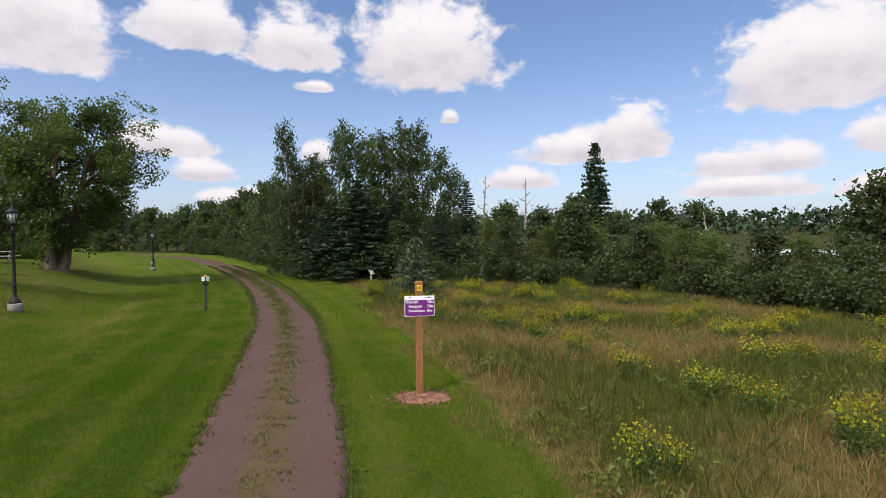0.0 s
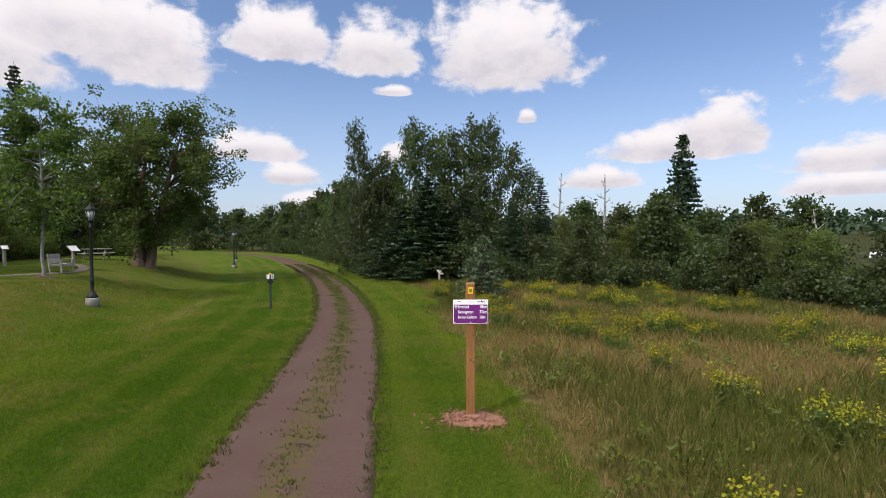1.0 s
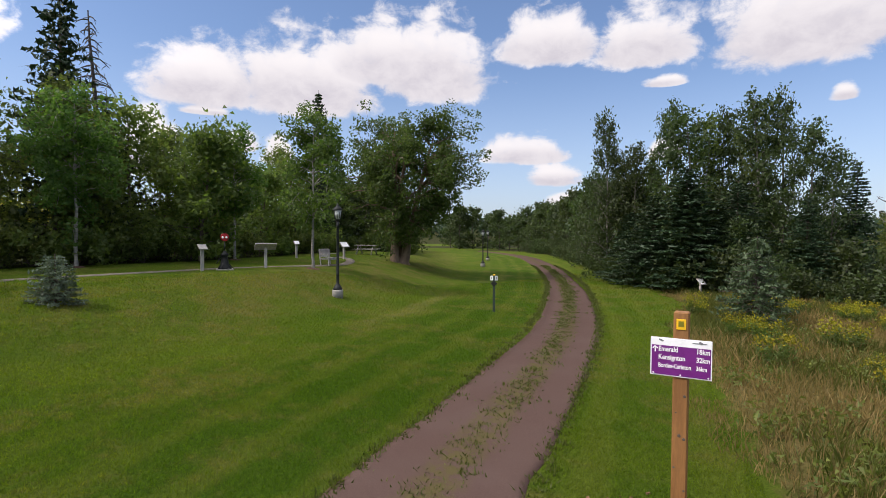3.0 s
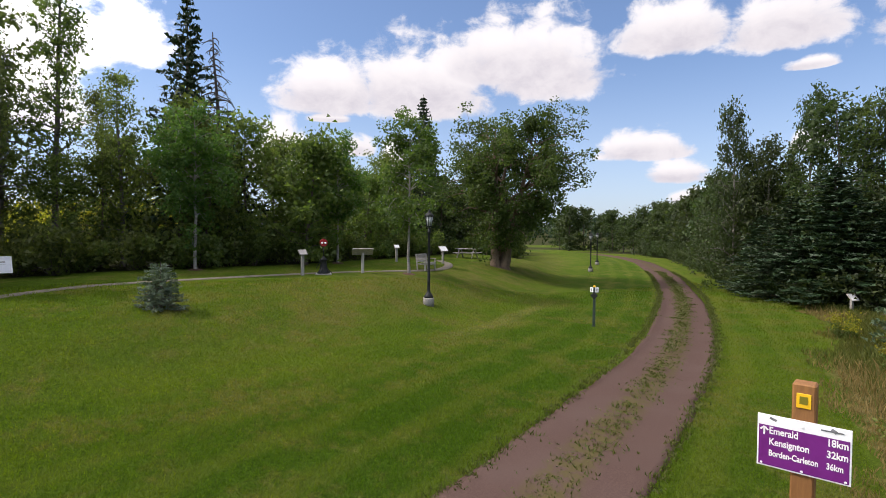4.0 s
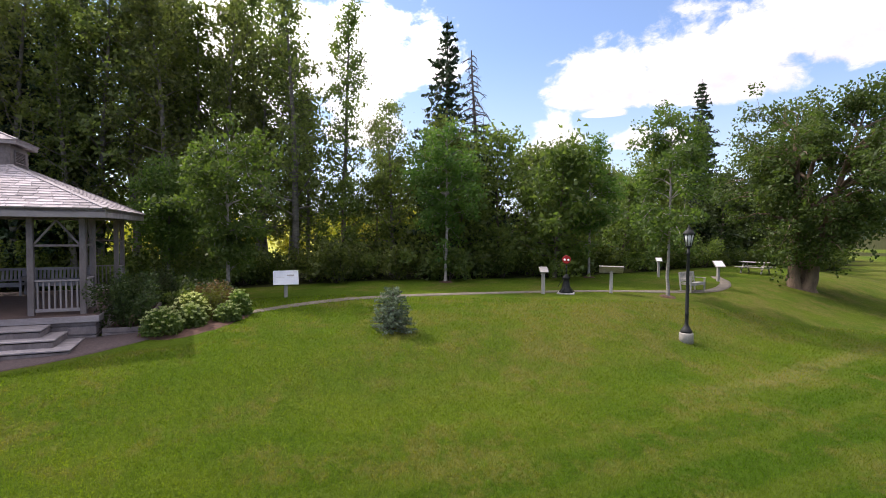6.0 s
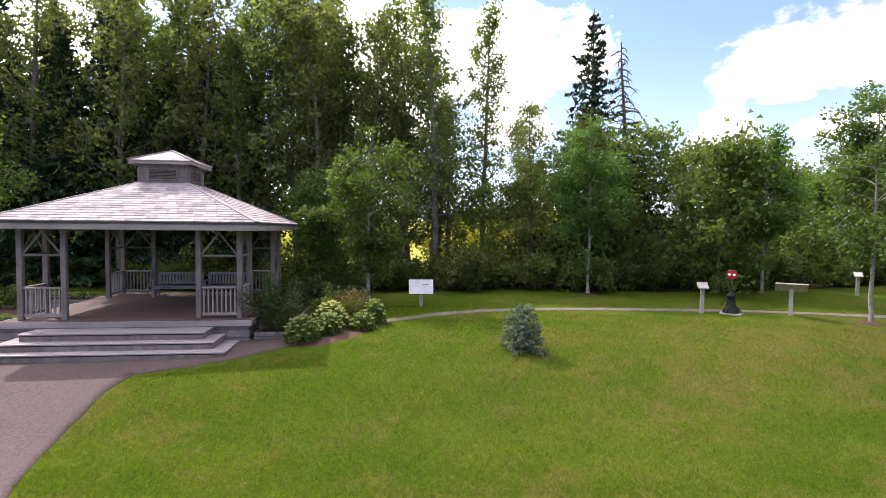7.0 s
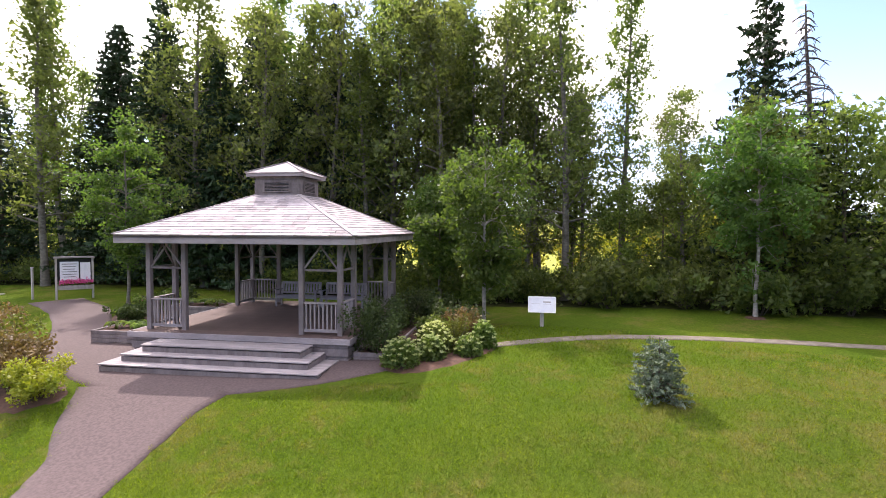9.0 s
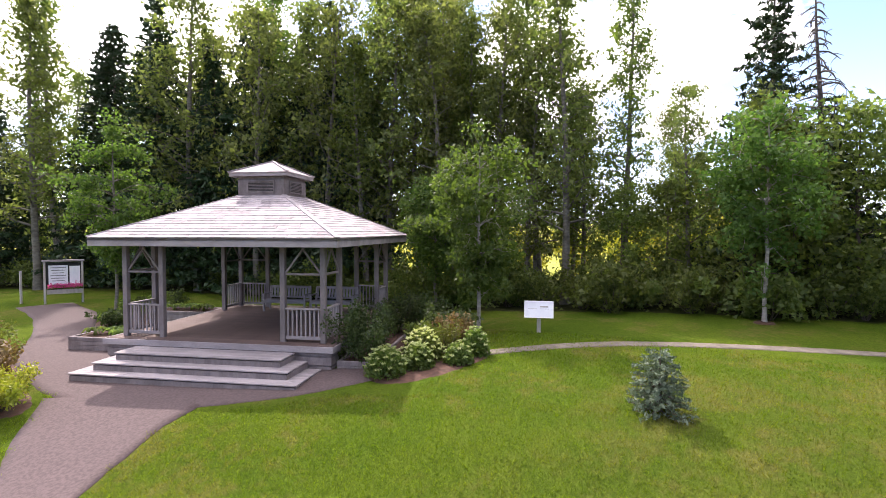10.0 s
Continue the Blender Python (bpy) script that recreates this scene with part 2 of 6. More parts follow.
def ground_material():
    """One sheet: mown lawn, rough meadow floor, leaf litter of the woods and a far field coloured sunlit yellow, by the
    sheet's own weights.
    """
    m = bpy.data.materials.new("ground")
    m.use_nodes = True
    w = Nodes(m.node_tree)
    at = w.node("ShaderNodeTexCoord").outputs["Object"]

    def weight(key):
        return w.node("ShaderNodeAttribute", attribute_name=key).outputs["Fac"]

    lawn, fine, mid, wide, blades = lawn_color(w, at, weight)
    rough_ground = w.mix(w.smooth(mid, 0.35, 0.65), (0.075, 0.078, 0.020, 1), (0.16, 0.125, 0.048, 1))
    litter = w.mix(w.smooth(mid, 0.3, 0.7), (0.020, 0.026, 0.010, 1), (0.050, 0.050, 0.020, 1))
    # the far field's sunlight is put into this bright yellow
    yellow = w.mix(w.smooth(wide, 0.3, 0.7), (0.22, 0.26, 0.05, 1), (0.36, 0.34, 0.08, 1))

    def edge(key, wobble=0.25):
        return w.smooth(w.math("ADD", weight(key), w.math("MULTIPLY", w.math("SUBTRACT", mid, 0.5), wobble * 2)), 0.35, 0.65)

    c = w.mix(edge("meadow"), lawn, rough_ground)
    c = w.mix(edge("woods"), c, litter)
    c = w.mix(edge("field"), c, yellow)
    b = w.node("ShaderNodeBsdfPrincipled")
    w.link(c, b.inputs["Base Color"])
    b.inputs["Roughness"].default_value, b.inputs["Specular IOR Level"].default_value = 0.95, 0.02
    n = w.node("ShaderNodeBump")
    n.inputs["Strength"].default_value, n.inputs["Distance"].default_value = 0.9, 0.04
    w.link(w.math("ADD", w.math("MULTIPLY", fine, 0.7), w.math("MULTIPLY", blades, 0.5)), n.inputs["Height"])
    w.link(n.outputs[0], b.inputs["Normal"])
    w.link(b.outputs[0], w.node("ShaderNodeOutputMaterial").inputs[0])
    return m


def trail_material():
    """Fine reddish-grey stone dust; a loose, greener crown between two packed wheel tracks."""
    m = bpy.data.materials.new("stone_dust")
    m.use_nodes = True
    w = Nodes(m.node_tree)
    at = w.node("ShaderNodeTexCoord").outputs["Object"]
    across = w.node("ShaderNodeAttribute", attribute_name="across").outputs["Fac"]
    fine, mid, wide = w.noise(at, 60, 5, 0.8), w.noise(at, 5, 5, 0.65), w.noise(at, 0.8, 4)
    c = w.mix(w.smooth(fine, 0.3, 0.7), (0.052, 0.032, 0.027, 1), (0.114, 0.075, 0.063, 1))
    c = w.mix(w.smooth(wide, 0.4, 0.7, 0.0, 0.5), c, (0.096, 0.066, 0.057, 1))
    off = w.math("ABSOLUTE", across)
    crown = w.math("MULTIPLY", w.smooth(off, 0.42, 0.12), w.smooth(mid, 0.38, 0.58))
    c = w.mix(w.math("MULTIPLY", crown, 0.8), c, w.mix(fine, (0.060, 0.045, 0.020, 1), (0.095, 0.090, 0.028, 1)))
    b = w.node("ShaderNodeBsdfPrincipled")
    w.link(c, b.inputs["Base Color"])
    b.inputs["Roughness"].default_value, b.inputs["Specular IOR Level"].default_value = 0.95, 0.025
    n = w.node("ShaderNodeBump")
    n.inputs["Strength"].default_value, n.inputs["Distance"].default_value = 0.6, 0.012
    w.link(w.math("ADD", fine, mid), n.inputs["Height"])
    w.link(n.outputs[0], b.inputs["Normal"])
    w.link(b.outputs[0], w.node("ShaderNodeOutputMaterial").inputs[0])
    return m


GROUND = ground_material()
STONE_DUST = trail_material()
GRAVEL = surface("path_gravel", [(0.055, 0.039, 0.039), (0.094, 0.067, 0.066)], 16, 80, 0.95, 0.6, spread=0.0)
CONCRETE = surface("concrete", [(0.21, 0.20, 0.18), (0.33, 0.31, 0.28)], 4, 60, 0.9, 0.3, spread=0.05)
WALK_STONE = surface("walk_stone_dust", [(0.100, 0.084, 0.066), (0.165, 0.140, 0.112)], 4, 60, 0.95, 0.4, spread=0.0)
MULCH = surface("bark_mulch", [(0.040, 0.021, 0.015), (0.095, 0.047, 0.032)], 9, 40, 0.95, 1.0)
RED_SOIL = surface("red_soil", [(0.125, 0.055, 0.034), (0.225, 0.115, 0.072)], 6, 45, 0.95, 1.0)
CEDAR = surface("weathered_cedar", [(0.135, 0.114, 0.116), (0.225, 0.193, 0.194), (0.070, 0.058, 0.058)], 5, 45, 0.85, 0.4, spread=0.14, stretch=(1, 1, 0.35), stains=0.5)
BOARDS = surface("grey_deck_boards", [(0.205, 0.182, 0.190), (0.315, 0.283, 0.290), (0.115, 0.098, 0.100)], 3, 50, 0.85, 0.4, spread=0.10, stretch=(0.25, 1, 1), stains=0.5)
DECK = surface("brown_deck_stain", [(0.080, 0.054, 0.048), (0.125, 0.082, 0.072)], 4, 50, 0.8, 0.3, spread=0.10, stretch=(0.3, 1, 1))
SHINGLE = surface("cedar_shingle", [(0.215, 0.188, 0.198), (0.38, 0.34, 0.35), (0.085, 0.068, 0.070)], 3, 55, 0.85, 0.5, spread=0.36, stretch=(1, 0.4, 1), stains=0.65)
POST_WOOD = surface("treated_pine", [(0.20, 0.088, 0.026), (0.31, 0.145, 0.046), (0.10, 0.042, 0.015)], 7, 60, 0.7, 0.3, stretch=(1, 1, 0.15), stains=0.5)
GREY_WOOD = surface("silvered_wood", [(0.27, 0.25, 0.23), (0.42, 0.39, 0.36)], 6, 50, 0.85, 0.3, stretch=(1, 1, 0.3))
WILLOW_BARK = surface("willow_bark", [(0.10, 0.070, 0.046), (0.22, 0.155, 0.105)], 3, 18, 0.95, 1.0, stretch=(1, 1, 0.3))
BARK = surface("dark_bark", [(0.055, 0.042, 0.033), (0.13, 0.105, 0.085)], 3, 18, 0.95, 1.0, stretch=(1, 1, 0.3))
PALE_BARK = surface("pale_bark", [(0.085, 0.078, 0.064), (0.175, 0.162, 0.138), (0.040, 0.034, 0.028)], 4, 22, 0.9, 0.6, stretch=(1, 1, 2.0), stains=0.8)
BIRCH_BARK = surface("birch_bark", [(0.17, 0.158, 0.14), (0.29, 0.27, 0.245), (0.05, 0.042, 0.038)], 4, 22, 0.9, 0.5, stretch=(1, 1, 2.5), stains=0.9)
SNAG_WOOD = surface("dark_snag_wood", [(0.045, 0.038, 0.036), (0.095, 0.082, 0.077)], 4, 22, 0.9, 0.5)
DEAD_WOOD = surface("dead_grey_wood", [(0.19, 0.175, 0.16), (0.33, 0.31, 0.29)], 4, 22, 0.9, 0.5)
BLACK_IRON = surface("black_painted_iron", [(0.010, 0.011, 0.011), (0.022, 0.024, 0.023)], 12, 80, 0.6, 0.1, spec=0.2)
PURPLE = surface("purple_sheet", [(0.13, 0.012, 0.15), (0.155, 0.017, 0.18)], 5, 40, 0.4, 0.0, spread=0.0)
WHITE = surface("white_paint", [(0.76, 0.76, 0.77), (0.84, 0.84, 0.84)], 6, 50, 0.45, 0.05, spread=0.02)
PALE_PANEL = surface("pale_print_panel", [(0.62, 0.63, 0.68), (0.74, 0.75, 0.78)], 3, 14, 0.4, 0.0, spread=0.03)
PRINT = surface("dark_print", [(0.12, 0.12, 0.13), (0.2, 0.2, 0.21)], 20, 60, 0.5, 0.0, spread=0.0)
YELLOW = surface("yellow_plate", [(0.75, 0.42, 0.01), (0.85, 0.52, 0.02)], 8, 40, 0.45, 0.0, spread=0.0)
RED = surface("red_paint", [(0.26, 0.008, 0.010), (0.38, 0.014, 0.015)], 8, 40, 0.4, 0.05, spread=0.0)
DARK_GREEN = surface("dark_green_paint", [(0.018, 0.032, 0.026), (0.035, 0.055, 0.045)], 8, 40, 0.6, 0.1)
PINK = surface("pink_petals", [(0.45, 0.04, 0.16), (0.65, 0.12, 0.30)], 10, 60, 0.7, 0.0)
ROOF_SHEET = surface("grey_metal_roof", [(0.30, 0.32, 0.36), (0.42, 0.44, 0.48)], 1, 12, 0.5, 0.05)
LEAF_DEEP = leaf_material("leaf_deep", [(0.024, 0.042, 0.012), (0.072, 0.100, 0.030), (0.040, 0.062, 0.018)], 0.45, 0.4)
LEAF_BRIGHT = leaf_material("leaf_bright", [(0.056, 0.098, 0.022), (0.150, 0.200, 0.056), (0.098, 0.142, 0.036)], 0.6, 0.45)
LEAF_POPLAR = leaf_material("leaf_poplar", [(0.070, 0.098, 0.034), (0.195, 0.226, 0.090), (0.116, 0.146, 0.050)], 0.68, 0.45)
LEAF_MID = leaf_material("leaf_mid", [(0.058, 0.090, 0.026), (0.170, 0.208, 0.066), (0.098, 0.134, 0.038)], 0.68, 0.45)
LEAF_WILLOW = leaf_material("leaf_willow", [(0.032, 0.060, 0.014), (0.100, 0.138, 0.036), (0.056, 0.088, 0.022)], 0.5, 0.3)
LEAF_FRESH = leaf_material("leaf_fresh", [(0.046, 0.098, 0.020), (0.122, 0.188, 0.050), (0.080, 0.134, 0.032)], 0.6, 0.4)
LEAF_OLIVE = leaf_material("leaf_olive", [(0.070, 0.090, 0.016), (0.140, 0.150, 0.026), (0.100, 0.105, 0.020)], 0.4)
# backlit glow of the bushes beyond the wood, put into the leaf colour
LEAF_SUNLIT = leaf_material("leaf_sunlit_yellow", [(0.22, 0.22, 0.02), (0.36, 0.33, 0.04), (0.25, 0.27, 0.03)], 0.5)
NEEDLES = leaf_material("needles", [(0.012, 0.030, 0.012), (0.032, 0.062, 0.024), (0.022, 0.046, 0.018)], 0.12, 0.3)
BLUE_NEEDLES = leaf_material("blue_needles", [(0.075, 0.112, 0.078), (0.165, 0.210, 0.150), (0.115, 0.155, 0.108)], 0.2, 0.3)
PINE_NEEDLES = leaf_material("pine_needles", [(0.034, 0.056, 0.026), (0.082, 0.112, 0.052), (0.054, 0.080, 0.036)], 0.2, 0.3)
SEDGE = leaf_material("tall_grass", [(0.130, 0.094, 0.036), (0.270, 0.190, 0.084), (0.150, 0.112, 0.042)], 0.35, 0.15)
GREEN_GRASS = leaf_material("green_grass", [(0.055, 0.076, 0.014), (0.120, 0.130, 0.030), (0.095, 0.096, 0.024)], 0.35, 0.15)
GOLDENROD = leaf_material("goldenrod_bloom", [(0.15, 0.155, 0.014), (0.32, 0.285, 0.02), (0.12, 0.135, 0.016)], 0.3, 0.1)
RUST_LEAF = leaf_material("rust_leaf", [(0.115, 0.075, 0.032), (0.215, 0.150, 0.062), (0.095, 0.105, 0.034)], 0.35)
LIME_LEAF = leaf_material("lime_leaf", [(0.17, 0.19, 0.016), (0.32, 0.31, 0.035), (0.13, 0.17, 0.018)], 0.4)
BLOOM = leaf_material("pale_bloom", [(0.40, 0.44, 0.14), (0.62, 0.62, 0.36), (0.34, 0.40, 0.10)], 0.3)
PALE_GREEN = leaf_material("pale_green_bloom", [(0.24, 0.30, 0.11), (0.40, 0.44, 0.22), (0.20, 0.27, 0.08)], 0.3, 0.2)
LAWN_BLADE = blade_material()
WEED = leaf_material("trail_weed", [(0.042, 0.070, 0.012), (0.115, 0.125, 0.030), (0.07, 0.09, 0.018)], 0.35, 0.2)
LAMP_GLASS = surface("frosted_glass", [(0.30, 0.32, 0.31), (0.42, 0.44, 0.43)], 10, 60, 0.25, 0.0, spread=0.02, spec=0.6)

# ---- shape helpers ----


def mesh_of(name, verts, faces, material, smooth=False):
    me = bpy.data.meshes.new(name)
    me.from_pydata([tuple(v) for v in verts], [], [tuple(f) for f in faces])
    me.materials.append(material)
    if smooth:
        me.polygons.foreach_set("use_smooth", [True] * len(me.polygons))
    me.update()
    return me


def part(name, bm, material, parent, label=""):
    """Links a bmesh (or a ready mesh) as one mesh object under a thing or a part."""
    if isinstance(bm, bmesh.types.BMesh):
        me = bpy.data.meshes.new(name)
        bm.to_mesh(me)
        bm.free()
        me.materials.append(material)
    else:
        me = bm
    ob = new(name, me)
    ob.parent = parent
    if label:
        tagged(ob, label)
    return ob


def thing(name, m, label, category, group="", kind=""):
    ob = new(name)
    ob.empty_display_size = 0.2
    ob.matrix_world = m
    return tagged(ob, label, category, group, kind)


def box(bm, center, size, turn=(0, 0, 0), bevel=0.006):
    """A bevelled beam or board in a bmesh; turn in degrees."""
    m = pose(*center, *turn) @ Matrix.Diagonal((*size, 1))
    made = bmesh.ops.create_cube(bm, size=1, matrix=m)["verts"]
    if bevel:
        edges = {e for v in made for e in v.link_edges}
        bmesh.ops.bevel(bm, geom=list(edges), offset=min(bevel, 0.4 * min(size)), segments=1, affect="EDGES")


def beam(bm, a, b, wide, thick, bevel=0.005):
    """A board of that width and thickness from a to b."""
    a, b = Vector(a), Vector(b)
    way = b - a
    up = Vector((0, 0, 1)) if abs(way.normalized().z) < 0.95 else Vector((0, 1, 0))
    x = way.normalized()
    y = up.cross(x).normalized()
    z = x.cross(y)
    turn = Matrix((x, y, z)).transposed().to_4x4()
    m = Matrix.Translation((a + b) / 2) @ turn @ Matrix.Diagonal((way.length, wide, thick, 1))
    made = bmesh.ops.create_cube(bm, size=1, matrix=m)["verts"]
    if bevel:
        bmesh.ops.bevel(bm, geom=list({e for v in made for e in v.link_edges}), offset=min(bevel, 0.4 * min(wide, thick)), segments=1, affect="EDGES")


def lathe(bm, profile, sides=20, center=(0, 0, 0)):
    """A turned solid from (radius, height) pairs."""
    rings = []
    for r, z in profile:
        rings.append([bm.verts.new((center[0] + r * math.cos(2 * math.pi * k / sides), center[1] + r * math.sin(2 * math.pi * k / sides), center[2] + z)) for k in range(sides)])
    for low, high in zip(rings, rings[1:]):
        for k in range(sides):
            bm.faces.new((low[k], low[(k + 1) % sides], high[(k + 1) % sides], high[k]))
    bm.faces.new(rings[-1])
    bm.faces.new(reversed(rings[0]))
    for f in bm.faces:
        f.smooth = len(f.verts) == 4


def bm_box(center, size, turn=(0, 0, 0), bevel=0.006):
    bm = bmesh.new()
    box(bm, center, size, turn, bevel)
    return bm


def bm_beam(a, b, wide, thick, bevel=0.005):
    bm = bmesh.new()
    beam(bm, a, b, wide, thick, bevel)
    return bm


# ---- the ground and its ways ----
TRAIL = [(9.0, -34.0), (5.0, -20.0), (1.6, -8.0), (-0.6, -1.0), (-3.14, 6.0), (-4.1, 8.42), (-5.37, 11.46), (-6.75, 14.6), (-8.6, 18.6), (-11.6, 24.0), (-16.7, 32.1), (-24.4, 42.6), (-32.5, 52.5), (-41.3, 62.6), (-54.0, 74.5), (-74.0, 90.0)]


def glide(points, step=0.5):
    """A smooth line through the points (Catmull-Rom), at about even steps."""
    p = [Vector(q) for q in points]
    p = [2 * p[0] - p[1]] + p + [2 * p[-1] - p[-2]]
    out = []
    for a, b, c, d in zip(p, p[1:], p[2:], p[3:]):
        n = max(2, int((c - b).length / step))
        for k in range(n):
            t = k / n
            out.append(0.5 * (2 * b + (c - a) * t + (2 * a - 5 * b + 4 * c - d) * t * t + (3 * b - a - 3 * c + d) * t ** 3))
    return out + [p[-2]]


LINE = np.array([tuple(v) for v in glide(TRAIL, 0.35)])
AHEAD = np.gradient(LINE, axis=0)
AHEAD /= np.linalg.norm(AHEAD, axis=1)[:, None]


def beside(x, y):
    """How far a place lies to the left of the trail's middle (negative to the right)."""
    q = np.stack([np.asarray(x, float), np.asarray(y, float)], -1)
    shape = q.shape[:-1]
    q = q.reshape(-1, 2)
    out = np.empty(len(q))
    for k in range(0, len(q), 4000):
        off = q[k:k + 4000, None] - LINE[None]
        n = (off ** 2).sum(-1).argmin(1)
        o, a = off[np.arange(len(n)), n], AHEAD[n]
        side = np.sign(a[:, 0] * o[:, 1] - a[:, 1] * o[:, 0])
        out[k:k + 4000] = side * np.hypot(o[:, 0], o[:, 1])
    return out.reshape(shape)


def ease(x, low, high):
    t = np.clip((np.asarray(x, float) - low) / (high - low), 0, 1)
    return t * t * (3 - 2 * t)


def rise(x, y):
    """Height of the ground: the trail lies low, the garden on a bank above it."""
    x, y = np.asarray(x, float), np.asarray(y, float)
    d = beside(x, y)
    z = np.interp(d, [-400, -75, -36, -18, -4, 3, 5.5, 7.2, 8.6, 9.4, 10.5, 12, 14, 18, 60, 400], [-5.5, -4.8, -0.75, -0.35, 0, 0, 0.04, 0.12, 0.26, 0.42, 0.75, 1.08, 1.28, 1.42, 1.6, 2.5])
    z = z * (0.72 + 0.28 * ease(y, -4.0, 6.0)) - 0.28 * ease(y, 10.0, 24.0) * (1 - ease(d, 6.5, 10.5))
    z = z * (1 - ease(y, 34, 52))
    return z + 0.03 * np.sin(x * 0.55 + 1.0) * np.sin(y * 0.47) * ease(np.abs(d), 3, 7) + 0.5 * ease(np.hypot(x, y), 60, 140) * np.sin(x * 0.02) * np.sin(y * 0.023)


def mown(y):
    """How far right of the trail's middle the mowing reaches."""
    return 3.45 + 2.0 * ease(y, 20.0, 31.0)


def low(x, y):
    return float(rise(np.array([x]), np.array([y]))[0])


WOODS_LEFT = [(4.0, -46.0), (-8.0, -41.0), (-17.0, -35.0), (-23.0, -28.0), (-25.4, -18.0), (-25.8, -8.0), (-26.8, 0.0), (-27.8, 6.0), (-28.8, 12.0), (-31.0, 18.0), (-36.0, 26.0), (-42.0, 36.0), (-50.0, 48.0), (-62.0, 62.0), (-84.0, 82.0)]
WOODS_RIGHT = [(-72.0, 98.0), (-50.0, 80.0), (-34.0, 62.0), (-22.5, 46.8), (-16.0, 38.4), (-12.5, 36.0), (-8.0, 36.4), (-3.0, 36.6), (2.0, 35.4), (6.0, 34.4), (10.0, 30.8), (13.5, 26.2), (17.0, 20.5), (23.0, 10.0), (31.0, -4.0)]


def past(line, x, y):
    """How far a place lies to the right of a line of points, as one walks along it."""
    pts = np.array([tuple(v) for v in glide(line, 1.0)])
    way = np.gradient(pts, axis=0)
    way /= np.linalg.norm(way, axis=1)[:, None]
    q = np.stack([np.asarray(x, float).ravel(), np.asarray(y, float).ravel()], -1)
    off = q[:, None] - pts[None]
    n = (off ** 2).sum(-1).argmin(1)
    o, a = off[np.arange(len(n)), n], way[n]
    return (np.hypot(o[:, 0], o[:, 1]) * -np.sign(a[:, 0] * o[:, 1] - a[:, 1] * o[:, 0])).reshape(np.shape(x))


def build_ground():
    near_x, near_y = np.arange(-48, 30.01, 0.5), np.arange(-34, 62.01, 0.5)
    far = np.array([1, 2, 4, 7, 12, 20, 35, 60, 100, 170, 300, 520, 900, 1500.0])
    xs = np.concatenate([near_x[0] - far[::-1], near_x, near_x[-1] + far])
    ys = np.concatenate([near_y[0] - far[::-1], near_y, near_y[-1] + far])
    gx, gy = np.meshgrid(xs, ys)
    gz = rise(gx, gy)
    r = np.hypot(gx, gy)
    gz = gz + 12.0 * ease(r, 200, 420) * (0.7 + 0.3 * np.sin(np.arctan2(gx, gy) * 7))
    d = beside(gx, gy)
    left, right = past(WOODS_LEFT, gx, gy), past(WOODS_RIGHT, gx, gy)
    meadow = ease(-d - mown(gy), -0.1, 0.7) * ease(gy, 90, 60)
    woods = np.maximum(ease(-left, -1.0, 1.0), ease(-right, -1.0, 1.0))
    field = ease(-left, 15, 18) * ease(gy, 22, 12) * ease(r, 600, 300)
    n, k = len(xs), len(ys)
    verts = np.stack([gx, gy, gz], -1).reshape(-1, 3)
    at = np.arange(n * k).reshape(k, n)
    faces = np.stack([at[:-1, :-1], at[:-1, 1:], at[1:, 1:], at[1:, :-1]], -1).reshape(-1, 4)
    me = mesh_of("ground", verts, faces, GROUND, True)
    for key, value in (("meadow", meadow), ("woods", woods), ("field", field), ("across", d)):
        layer = me.attributes.new(key, "FLOAT", "POINT")
        layer.data.foreach_set("value", value.ravel().astype(np.float32))
    return tagged(new("ground", me), "mown green lawn with dry patches, meadow and woodland floor", "ground", kind="structure")


build_ground()


